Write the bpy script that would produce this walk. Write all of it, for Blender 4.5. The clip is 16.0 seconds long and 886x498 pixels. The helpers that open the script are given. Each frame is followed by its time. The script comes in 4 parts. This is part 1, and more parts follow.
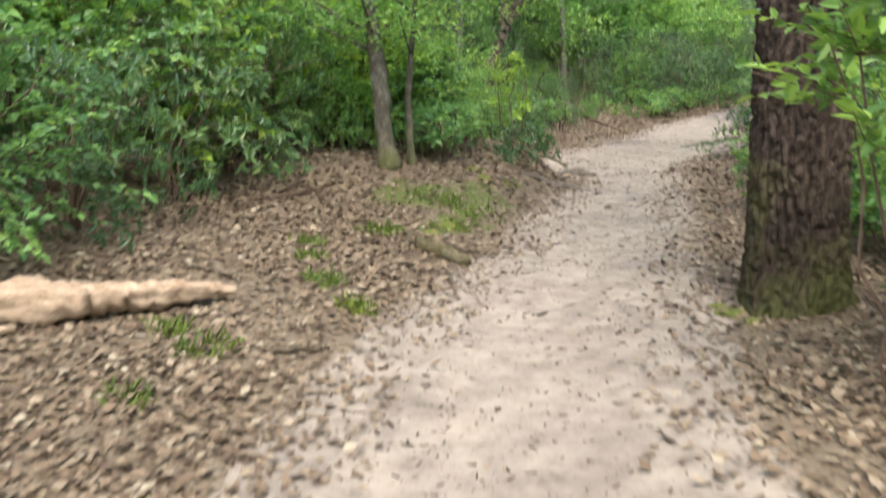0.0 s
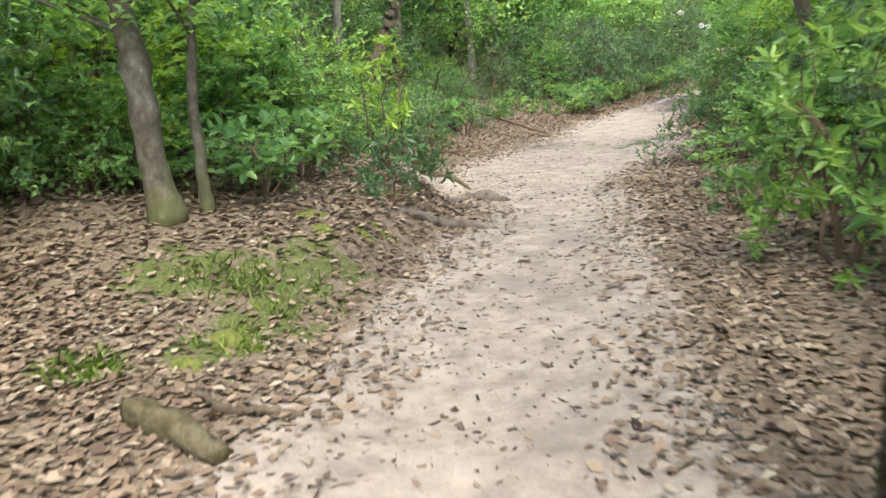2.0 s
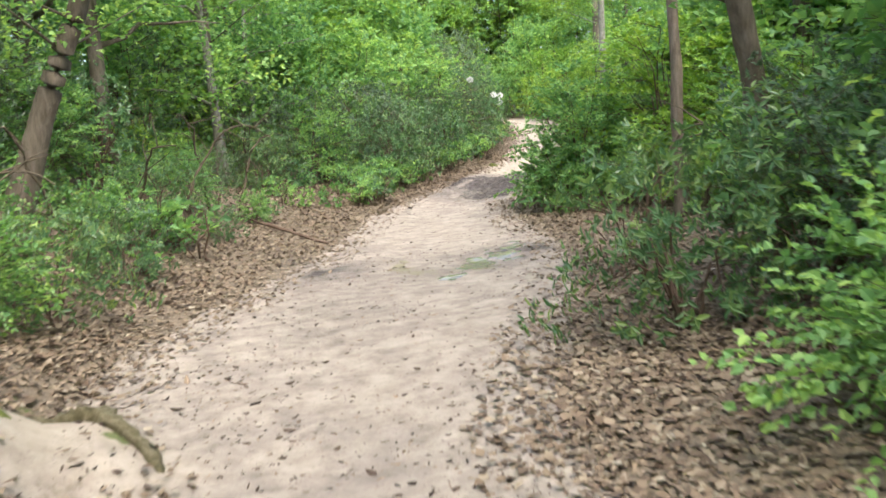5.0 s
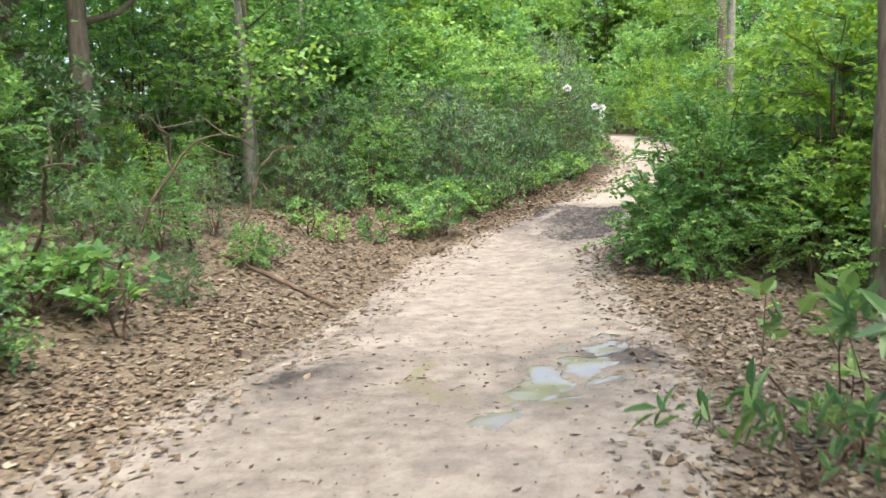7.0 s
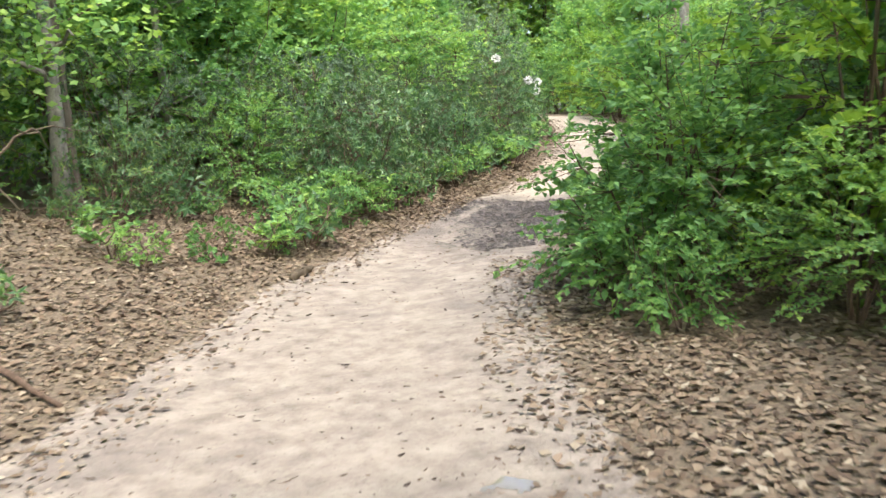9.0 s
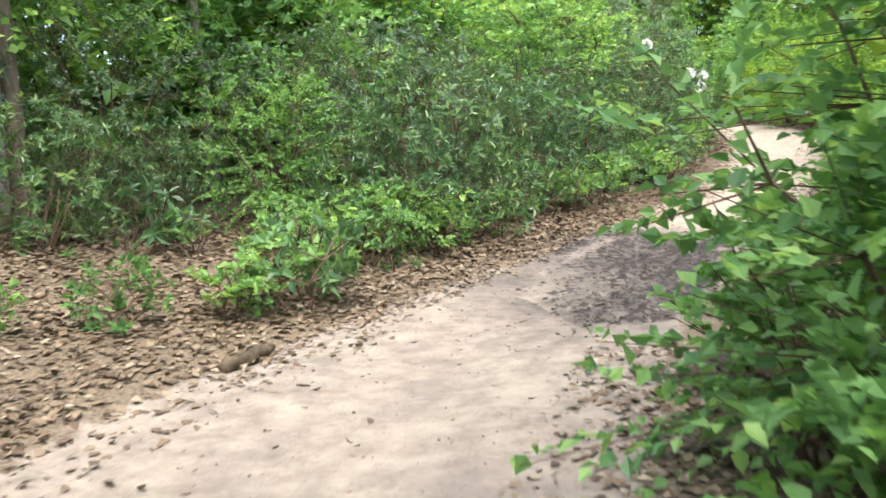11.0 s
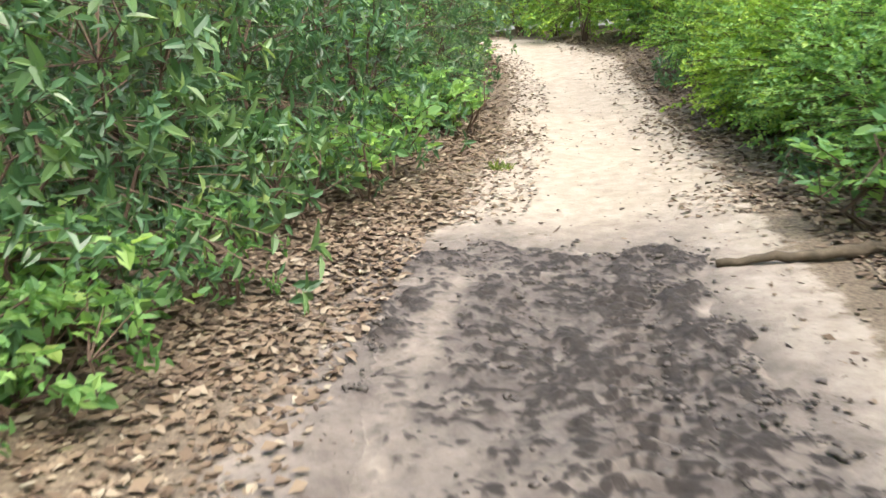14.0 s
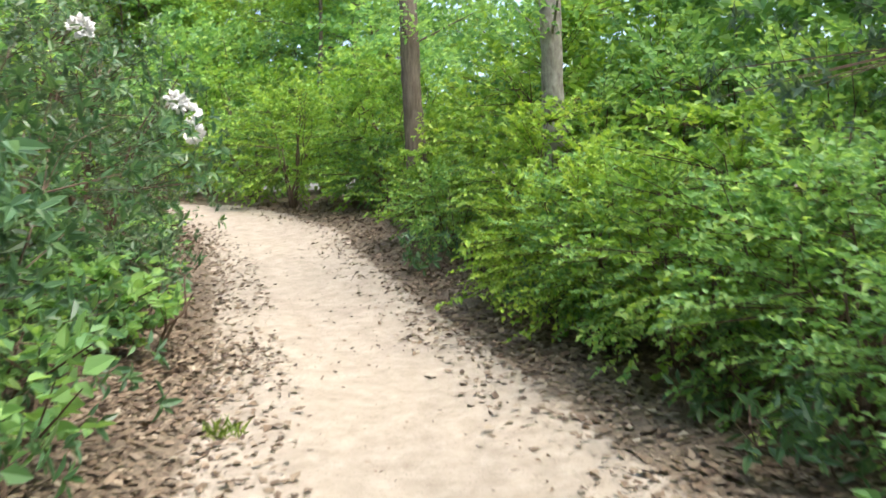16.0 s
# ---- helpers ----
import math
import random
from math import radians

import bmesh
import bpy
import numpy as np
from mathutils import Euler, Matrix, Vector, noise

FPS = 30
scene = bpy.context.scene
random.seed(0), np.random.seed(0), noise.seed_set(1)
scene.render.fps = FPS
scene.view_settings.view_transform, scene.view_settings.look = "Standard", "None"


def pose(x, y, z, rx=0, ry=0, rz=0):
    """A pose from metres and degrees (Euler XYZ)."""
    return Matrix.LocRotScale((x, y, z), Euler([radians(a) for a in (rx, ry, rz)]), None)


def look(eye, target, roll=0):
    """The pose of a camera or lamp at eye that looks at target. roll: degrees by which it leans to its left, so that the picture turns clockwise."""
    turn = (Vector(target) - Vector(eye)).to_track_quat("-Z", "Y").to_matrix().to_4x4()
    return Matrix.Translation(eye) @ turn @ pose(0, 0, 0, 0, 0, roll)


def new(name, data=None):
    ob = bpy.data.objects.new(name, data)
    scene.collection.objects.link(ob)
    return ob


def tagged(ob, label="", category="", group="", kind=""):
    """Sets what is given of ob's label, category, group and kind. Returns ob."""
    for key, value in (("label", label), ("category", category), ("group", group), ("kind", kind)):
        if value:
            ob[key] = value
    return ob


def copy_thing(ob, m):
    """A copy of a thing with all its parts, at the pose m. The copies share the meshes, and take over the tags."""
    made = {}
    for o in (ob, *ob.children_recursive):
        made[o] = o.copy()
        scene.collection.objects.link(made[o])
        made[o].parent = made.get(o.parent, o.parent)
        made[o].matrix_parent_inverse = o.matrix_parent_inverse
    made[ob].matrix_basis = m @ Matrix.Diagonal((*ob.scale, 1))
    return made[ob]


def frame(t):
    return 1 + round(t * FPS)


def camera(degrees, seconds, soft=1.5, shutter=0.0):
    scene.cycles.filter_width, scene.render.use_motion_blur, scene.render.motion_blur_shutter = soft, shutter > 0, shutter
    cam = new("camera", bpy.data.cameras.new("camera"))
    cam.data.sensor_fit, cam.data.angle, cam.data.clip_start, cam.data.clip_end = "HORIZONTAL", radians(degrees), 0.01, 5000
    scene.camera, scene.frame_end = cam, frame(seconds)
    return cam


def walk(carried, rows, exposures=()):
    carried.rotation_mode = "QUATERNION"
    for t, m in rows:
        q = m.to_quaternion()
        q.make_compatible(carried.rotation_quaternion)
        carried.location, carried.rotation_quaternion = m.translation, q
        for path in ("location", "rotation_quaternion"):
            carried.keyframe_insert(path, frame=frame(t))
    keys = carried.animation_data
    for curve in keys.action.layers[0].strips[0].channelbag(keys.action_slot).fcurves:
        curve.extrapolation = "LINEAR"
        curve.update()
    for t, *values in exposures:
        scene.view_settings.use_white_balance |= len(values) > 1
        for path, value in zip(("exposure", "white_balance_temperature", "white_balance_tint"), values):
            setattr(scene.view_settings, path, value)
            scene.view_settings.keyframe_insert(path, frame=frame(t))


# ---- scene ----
cam = camera(56.2, 16.0, 1.5, 0.4)
PATH = [
    (0, (0.111, 0.079, 1.416), (0.08, 2.039, 1.017), -1.9),
    (0.5, (0.27, 0.923, 1.426), (0.243, 2.91, 1.199), -3.0),
    (1, (0.552, 1.706, 1.353), (0.721, 3.674, 1.038), -4.2),
    (1.5, (0.732, 2.64, 1.313), (0.901, 4.603, 0.97), -4.4),
    (2, (0.854, 3.526, 1.28), (0.989, 5.481, 0.88), -4.7),
    (2.5, (0.808, 4.507, 1.322), (0.988, 6.458, 0.921), -6.4),
    (3, (0.838, 5.416, 1.379), (1.166, 7.355, 1.017), -5.0),
    (3.5, (0.909, 6.328, 1.4), (1.243, 8.279, 1.111), -6.8),
    (4, (1.236, 7.223, 1.42), (1.767, 9.121, 1.083), -5.4),
    (4.5, (1.534, 8.105, 1.441), (2.156, 9.975, 1.102), -5.6),
    (5, (1.918, 9.01, 1.432), (2.591, 10.873, 1.15), -5.0),
    (5.2, (2.028, 9.399, 1.434), (2.672, 11.273, 1.17), -5.7),
    (7.3, (3.689, 12.732, 1.562), (4.143, 14.663, 1.304), -2.0),
    (7.5, (3.833, 13.017, 1.526), (4.358, 14.925, 1.238), -2.5),
    (8, (4.256, 13.734, 1.5), (4.855, 15.617, 1.189), -3.2),
    (8.2, (4.415, 14.046, 1.485), (5.02, 15.927, 1.177), -3.3),
    (10.3, (6.315, 17.601, 1.214), (6.829, 19.515, 0.949), -3.2),
    (10.5, (6.515, 17.969, 1.176), (7.065, 19.872, 0.895), -2.9),
    (11, (6.79, 18.836, 1.192), (6.991, 20.813, 0.966), -2.6),
    (11.5, (6.981, 19.759, 1.215), (7.162, 21.739, 1.002), -2.4),
    (12, (6.946, 20.63, 1.317), (7.018, 22.624, 1.183), -3.4),
    (12.5, (7.08, 21.429, 1.341), (7.473, 23.381, 1.145), -3.1),
    (13, (7.215, 22.14, 1.362), (7.784, 24.045, 1.139), -3.9),
    (13.5, (7.424, 22.952, 1.372), (8.247, 24.742, 1.028), -3.4),
    (14, (7.599, 23.749, 1.379), (8.43, 25.51, 0.921), -3.6),
    (14.5, (7.831, 24.468, 1.423), (8.736, 26.202, 1.008), -3.0),
    (15, (8.106, 25.186, 1.484), (9.193, 26.85, 1.259), -2.3),
    (15.5, (8.519, 25.843, 1.499), (9.886, 27.287, 1.292), -3.3),
    (16, (8.956, 26.535, 1.496), (10.431, 27.88, 1.376), -2.5),
]
walk(cam, [(t, look(eye, target, roll)) for t, eye, target, roll in PATH], [(0, 1.8), (2, 2.05), (3.5, 2.05), (5, 2.05), (8, 2.05), (11, 2.15), (13, 2.15), (16, 1.95)])

# ---- world and sun ----
SUN_EL, SUN_AZ = 60.0, 172.0
world = bpy.data.worlds.new("sky")
scene.world = world
world.use_nodes = True
wn = world.node_tree
sky = wn.nodes.new("ShaderNodeTexSky")
sky.sky_type, sky.sun_disc = "NISHITA", False
sky.sun_elevation, sky.sun_rotation = radians(SUN_EL), radians(SUN_AZ)
sky.air_density, sky.dust_density, sky.ozone_density = 1.0, 4.0, 1.0
wn.links.new(sky.outputs[0], wn.nodes["Background"].inputs[0])
wn.nodes["Background"].inputs[1].default_value = 0.15
sun_data = bpy.data.lights.new("sun", "SUN")
sun_data.energy, sun_data.angle, sun_data.color = 0.9, radians(40), (1.0, 0.965, 0.90)
sun = new("sun", sun_data)
az, el = radians(SUN_AZ), radians(SUN_EL)
sun.matrix_world = look((math.sin(az) * math.cos(el) * 30, math.cos(az) * math.cos(el) * 30, math.sin(el) * 30), (0, 0, 0))


# ---- materials ----
def material(name):
    m = bpy.data.materials.new(name)
    m.use_nodes = True
    nt = m.node_tree
    nt.nodes.clear()
    out = nt.nodes.new("ShaderNodeOutputMaterial")
    return m, nt, out


def node(nt, kind, **inputs):
    n = nt.nodes.new(kind)
    for key, value in inputs.items():
        sock = n.inputs[int(key[1:])] if key[0] == "i" and key[1:].isdigit() else n.inputs[key]
        if isinstance(value, bpy.types.NodeSocket):
            nt.links.new(value, sock)
        else:
            sock.default_value = value
    return n


def ramp(nt, fac, stops):
    n = nt.nodes.new("ShaderNodeValToRGB")
    nt.links.new(fac, n.inputs[0])
    while len(n.color_ramp.elements) < len(stops):
        n.color_ramp.elements.new(0.5)
    for e, (p, c) in zip(n.color_ramp.elements, stops):
        e.position, e.color = p, (*c, 1)
    return n.outputs[0]


def noise_tex(nt, scale, detail=4, rough=0.6, vec=None):
    n = nt.nodes.new("ShaderNodeTexNoise")
    n.inputs["Scale"].default_value, n.inputs["Detail"].default_value, n.inputs["Roughness"].default_value = scale, detail, rough
    if vec:
        nt.links.new(vec, n.inputs["Vector"])
    return n.outputs["Fac"]


def mix(nt, fac, a, b):
    n = nt.nodes.new("ShaderNodeMix")
    n.data_type = "RGBA"
    for sock, value in ((n.inputs[0], fac), (n.inputs[6], a), (n.inputs[7], b)):
        if isinstance(value, bpy.types.NodeSocket):
            nt.links.new(value, sock)
        else:
            sock.default_value = value if isinstance(value, float) else (*value, 1)
    return n.outputs[2]


def maths(nt, op, a, b=0.0, clamp=False):
    n = nt.nodes.new("ShaderNodeMath")
    n.operation, n.use_clamp = op, clamp
    for sock, value in zip(n.inputs, (a, b)):
        if isinstance(value, bpy.types.NodeSocket):
            nt.links.new(value, sock)
        else:
            sock.default_value = value
    return n.outputs[0]


def attr(nt, name):
    n = nt.nodes.new("ShaderNodeAttribute")
    n.attribute_name = name
    return n.outputs["Fac"]


def coords(nt, scale=(1, 1, 1)):
    geo = nt.nodes.new("ShaderNodeTexCoord")
    n = node(nt, "ShaderNodeMapping", Vector=geo.outputs["Object"])
    n.inputs["Scale"].default_value = scale
    return n.outputs[0]


def bump(nt, height, strength=0.5, distance=0.02):
    n = node(nt, "ShaderNodeBump", Height=height)
    n.inputs["Strength"].default_value, n.inputs["Distance"].default_value = strength, distance
    return n.outputs[0]


def finish(nt, out, color, rough=0.8, normal=None, spec=0.3):
    p = node(nt, "ShaderNodeBsdfPrincipled", Roughness=rough)
    p.inputs["Specular IOR Level"].default_value = spec
    if isinstance(color, bpy.types.NodeSocket):
        nt.links.new(color, p.inputs["Base Color"])
    else:
        p.inputs["Base Color"].default_value = (*color, 1)
    if normal:
        nt.links.new(normal, p.inputs["Normal"])
    nt.links.new(p.outputs[0], out.inputs[0])
    return p


def leaf_material(name, stops, rough=0.45, through_share=0.4, spec=0.4):
    m, nt, out = material(name)
    geo = nt.nodes.new("ShaderNodeNewGeometry")
    info = nt.nodes.new("ShaderNodeObjectInfo")
    patch = noise_tex(nt, 1.6, 2, 0.5, coords(nt))
    blend = maths(nt, "MULTIPLY_ADD", geo.outputs["Random Per Island"], 0.55)
    blend.node.inputs[2].default_value = 0.0
    blend = maths(nt, "ADD", blend, maths(nt, "MULTIPLY", patch, 0.5))
    blend = maths(nt, "ADD", blend, maths(nt, "MULTIPLY", maths(nt, "SUBTRACT", info.outputs["Random"], 0.5), 0.35), clamp=True)
    color = ramp(nt, blend, stops)
    p = node(nt, "ShaderNodeBsdfPrincipled", Roughness=rough)
    p.inputs["Specular IOR Level"].default_value = spec
    nt.links.new(color, p.inputs["Base Color"])
    t = nt.nodes.new("ShaderNodeBsdfTranslucent")
    warm = node(nt, "ShaderNodeMix")
    warm.data_type, warm.blend_type = "RGBA", "MULTIPLY"
    warm.inputs[0].default_value = 1.0
    nt.links.new(color, warm.inputs[6])
    warm.inputs[7].default_value = (1.4, 1.3, 0.75, 1)
    nt.links.new(warm.outputs[2], t.inputs[0])
    s = nt.nodes.new("ShaderNodeMixShader")
    s.inputs[0].default_value = through_share
    nt.links.new(p.outputs[0], s.inputs[1])
    nt.links.new(t.outputs[0], s.inputs[2])
    nt.links.new(s.outputs[0], out.inputs[0])
    return m


def ground_material():
    m, nt, out = material("forest_floor")
    v = coords(nt)
    sand_mask, wet, moss, pale_lit, silt = (attr(nt, k) for k in ("sand", "wet", "moss", "pale_lit", "silt"))
    fine = noise_tex(nt, 42, 6, 0.72, v)
    mid = noise_tex(nt, 6.5, 6, 0.68, v)
    tread = noise_tex(nt, 2.3, 5, 0.66, v)
    big = noise_tex(nt, 0.75, 3, 0.6, v)
    # damp trodden sand, with paler drifts and greyer scuffs
    sand = ramp(nt, mid, [(0.28, (0.175, 0.146, 0.122)), (0.48, (0.262, 0.224, 0.188)), (0.74, (0.370, 0.322, 0.268))])
    pale = ramp(nt, tread, [(0.50, (0, 0, 0)), (0.66, (0.55, 0.55, 0.55))])
    sand = mix(nt, pale, sand, (0.40, 0.345, 0.285))
    scuff = ramp(nt, maths(nt, "ADD", maths(nt, "MULTIPLY", big, 0.6), maths(nt, "MULTIPLY", tread, 0.45)), [(0.36, (0.7, 0.7, 0.7)), (0.50, (0, 0, 0))])
    sand = mix(nt, scuff, sand, (0.185, 0.158, 0.140))
    # pale mound sand; also the far stretch's brighter light, painted as colour
    pale_lit_sand = ramp(nt, mid, [(0.30, (0.275, 0.234, 0.182)), (0.55, (0.365, 0.315, 0.250)), (0.75, (0.43, 0.377, 0.305))])
    sand = mix(nt, maths(nt, "MULTIPLY", pale_lit, 1.0, True), sand, pale_lit_sand)
    speck = ramp(nt, fine, [(0.30, (0.42, 0.40, 0.38)), (0.44, (1, 1, 1))])
    both = nt.nodes.new("ShaderNodeMix")
    both.data_type, both.blend_type = "RGBA", "MULTIPLY"
    both.inputs[0].default_value = 0.6
    nt.links.new(sand, both.inputs[6])
    nt.links.new(speck, both.inputs[7])
    sand = both.outputs[2]
    soil = ramp(nt, fine, [(0.3, (0.070, 0.053, 0.038)), (0.5, (0.156, 0.122, 0.086)), (0.72, (0.254, 0.211, 0.152))])
    edge = maths(nt, "ADD", sand_mask, maths(nt, "MULTIPLY", maths(nt, "SUBTRACT", mid, 0.5), 1.3))
    edge = ramp(nt, edge, [(0.36, (0, 0, 0)), (0.62, (1, 1, 1))])
    color = mix(nt, edge, soil, sand)
    green = ramp(nt, fine, [(0.3, (0.030, 0.045, 0.011)), (0.55, (0.085, 0.110, 0.026)), (0.8, (0.19, 0.205, 0.060))])
    mossy = maths(nt, "ADD", moss, maths(nt, "MULTIPLY", maths(nt, "SUBTRACT", mid, 0.5), 2.6))
    color = mix(nt, ramp(nt, mossy, [(0.52, (0, 0, 0)), (0.70, (0.9, 0.9, 0.9))]), color, green)
    film = maths(nt, "ADD", silt, maths(nt, "MULTIPLY", maths(nt, "SUBTRACT", mid, 0.5), 1.8))
    color = mix(nt, ramp(nt, film, [(0.40, (0, 0, 0)), (0.62, (0.7, 0.7, 0.7))]), color, (0.20, 0.185, 0.105))
    clods = noise_tex(nt, 26, 8, 0.78, v)
    color = mix(nt, maths(nt, "MAXIMUM", maths(nt, "MULTIPLY", wet, 1.6, True), attr(nt, "damp")), color, ramp(nt, mid, [(0.3, (0.090, 0.076, 0.068)), (0.5, (0.130, 0.111, 0.099)), (0.75, (0.215, 0.187, 0.163))]))
    wetness = maths(nt, "ADD", wet, maths(nt, "MULTIPLY", maths(nt, "SUBTRACT", clods, 0.5), 1.1))
    wetness = maths(nt, "MULTIPLY", wetness, maths(nt, "GREATER_THAN", wet, 0.02), clamp=True)
    color = mix(nt, ramp(nt, wetness, [(0.34, (0, 0, 0)), (0.74, (1, 1, 1))]), color, (0.050, 0.042, 0.037))
    rough = maths(nt, "SUBTRACT", 0.95, maths(nt, "MULTIPLY", wetness, 0.4))
    relief = maths(nt, "ADD", maths(nt, "MULTIPLY", fine, 0.6), maths(nt, "ADD", maths(nt, "MULTIPLY", mid, 1.3), maths(nt, "MULTIPLY", tread, 0.7)))
    relief = maths(nt, "ADD", relief, maths(nt, "MULTIPLY", clods, maths(nt, "MULTIPLY", wetness, 2.0)))
    finish(nt, out, color, rough, bump(nt, relief, 0.6, 0.03), 0.25)
    return m


def bark_material(name, stops, stretch=(9, 9, 1.6), scale=1.0, moss_height=0.0, depth=0.012):
    m, nt, out = material(name)
    v = coords(nt, stretch)
    grain = noise_tex(nt, 2.2 * scale, 7, 0.72, v)
    blot = noise_tex(nt, 2.5, 4, 0.6, coords(nt))
    color = ramp(nt, maths(nt, "ADD", maths(nt, "MULTIPLY", grain, 0.75), maths(nt, "MULTIPLY", blot, 0.3)), stops)
    if moss_height:
        sep = nt.nodes.new("ShaderNodeSeparateXYZ")
        nt.links.new(coords(nt), sep.inputs[0])
        low = maths(nt, "SUBTRACT", 1.0, maths(nt, "DIVIDE", sep.outputs[2], moss_height))
        low = maths(nt, "ADD", low, maths(nt, "MULTIPLY", maths(nt, "SUBTRACT", blot, 0.62), 2.2))
        fac = ramp(nt, low, [(0.30, (0, 0, 0)), (0.75, (0.75, 0.75, 0.75))])
        color = mix(nt, fac, color, (0.085, 0.095, 0.028))
    finish(nt, out, color, 0.9, bump(nt, grain, 0.9, depth), 0.2)
    return m


M_GROUND = ground_material()
M_BEECH = leaf_material("beech_leaf", [(0.1, (0.079, 0.182, 0.082)), (0.45, (0.158, 0.318, 0.117)), (0.8, (0.274, 0.454, 0.138)), (1.0, (0.431, 0.575, 0.162))], 0.5, 0.5)
M_LAUREL = leaf_material("laurel_leaf", [(0.1, (0.046, 0.105, 0.051)), (0.5, (0.085, 0.178, 0.080)), (0.85, (0.157, 0.258, 0.091)), (1.0, (0.288, 0.383, 0.104))], 0.34, 0.38, 0.5)
M_YEW = leaf_material("dark_leaf", [(0.1, (0.059, 0.103, 0.068)), (0.5, (0.104, 0.172, 0.105)), (0.9, (0.184, 0.262, 0.136)), (1.0, (0.250, 0.332, 0.163))], 0.42, 0.4, 0.45)
M_BRIGHT = leaf_material("young_leaf", [(0.1, (0.091, 0.204, 0.040)), (0.5, (0.194, 0.348, 0.061)), (0.9, (0.342, 0.480, 0.081)), (1.0, (0.410, 0.500, 0.122))], 0.5, 0.45)
M_BARK_PINE = bark_material("pine_bark", [(0.34, (0.012, 0.009, 0.008)), (0.49, (0.046, 0.033, 0.026)), (0.62, (0.105, 0.080, 0.064)), (0.82, (0.235, 0.205, 0.175))], (13, 13, 5), moss_height=1.7, depth=0.03)
M_BARK_BEECH = bark_material("beech_bark", [(0.33, (0.07, 0.062, 0.05)), (0.5, (0.21, 0.195, 0.165)), (0.75, (0.42, 0.40, 0.36))], (8, 8, 4), 1.0, 1.0, 0.008)
M_BARK_MOTTLED = bark_material("mottled_bark", [(0.36, (0.035, 0.032, 0.024)), (0.52, (0.105, 0.095, 0.075)), (0.62, (0.17, 0.16, 0.135)), (0.72, (0.46, 0.44, 0.40))], (5, 5, 3), 1.0, 1.3, 0.008)
M_BARK_OAK = bark_material("grey_bark", [(0.28, (0.045, 0.036, 0.028)), (0.5, (0.13, 0.105, 0.08)), (0.8, (0.26, 0.22, 0.18))], (10, 10, 1.5))
M_TWIG = bark_material("twig_bark", [(0.3, (0.05, 0.035, 0.025)), (0.7, (0.16, 0.11, 0.08))], (12, 12, 4), depth=0.003)
M_ROOT = bark_material("root_bark", [(0.33, (0.042, 0.035, 0.028)), (0.52, (0.119, 0.101, 0.084)), (0.75, (0.231, 0.203, 0.171))], (6, 6, 6), depth=0.005)
M_LOG = bark_material("bare_wood", [(0.28, (0.11, 0.065, 0.038)), (0.5, (0.33, 0.245, 0.17)), (0.75, (0.56, 0.46, 0.35))], (3, 14, 14), depth=0.006)


def litter_material():
    m, nt, out = material("dead_leaf")
    geo = nt.nodes.new("ShaderNodeNewGeometry")
    color = ramp(nt, geo.outputs["Random Per Island"], [(0.0, (0.044, 0.034, 0.024)), (0.2, (0.106, 0.078, 0.052)), (0.5, (0.180, 0.136, 0.091)), (0.8, (0.251, 0.203, 0.142)), (0.95, (0.317, 0.270, 0.194)), (1.0, (0.387, 0.353, 0.267))])
    vein = noise_tex(nt, 60, 4, 0.6, coords(nt))
    color = mix(nt, maths(nt, "MULTIPLY", vein, 0.5), color, (0.16, 0.10, 0.065))
    finish(nt, out, color, 0.75, None, 0.3)
    return m


def chip_material():
    m, nt, out = material("bark_chip")
    geo = nt.nodes.new("ShaderNodeNewGeometry")
    color = ramp(nt, geo.outputs["Random Per Island"], [(0.0, (0.030, 0.022, 0.018)), (0.7, (0.11, 0.08, 0.06)), (1.0, (0.28, 0.21, 0.15))])
    finish(nt, out, color, 0.85, None, 0.2)
    return m


def water_material():
    m, nt, out = material("puddle_water")
    p = finish(nt, out, (0.20, 0.18, 0.145), 0.06, bump(nt, noise_tex(nt, 5, 2, 0.5, coords(nt)), 0.05, 0.01), 0.6)
    return m


def plain_material(name, a, b, rough=0.6, scale=20):
    m, nt, out = material(name)
    finish(nt, out, ramp(nt, noise_tex(nt, scale, 3, 0.6, coords(nt)), [(0.3, a), (0.7, b)]), rough, None, 0.3)
    return m


M_LITTER, M_CHIP, M_WATER = litter_material(), chip_material(), water_material()
M_PETAL = plain_material("white_petal", (0.70, 0.68, 0.68), (0.85, 0.84, 0.83), 0.6)
M_GRASS = leaf_material("grass_blade", [(0.1, (0.06, 0.11, 0.02)), (0.6, (0.15, 0.23, 0.035)), (1.0, (0.28, 0.33, 0.07))], 0.55, 0.35)
M_YOUNG_LAUREL = leaf_material("young_laurel_leaf", [(0.1, (0.068, 0.156, 0.062)), (0.5, (0.148, 0.288, 0.078)), (0.9, (0.274, 0.432, 0.094)), (1.0, (0.365, 0.500, 0.125))], 0.35, 0.4, 0.5)
M_HAZEL = leaf_material("hazel_leaf", [(0.1, (0.072, 0.167, 0.065)), (0.5, (0.146, 0.308, 0.099)), (0.9, (0.268, 0.436, 0.132)), (1.0, (0.365, 0.513, 0.176))], 0.5, 0.5)
M_PALE = leaf_material("pale_leaf", [(0.1, (0.16, 0.27, 0.09)), (0.5, (0.25, 0.38, 0.14)), (1.0, (0.36, 0.48, 0.20))], 0.5, 0.4)
M_MOSS = plain_material("moss_cushion", (0.045, 0.060, 0.012), (0.155, 0.17, 0.038), 0.95, 45)


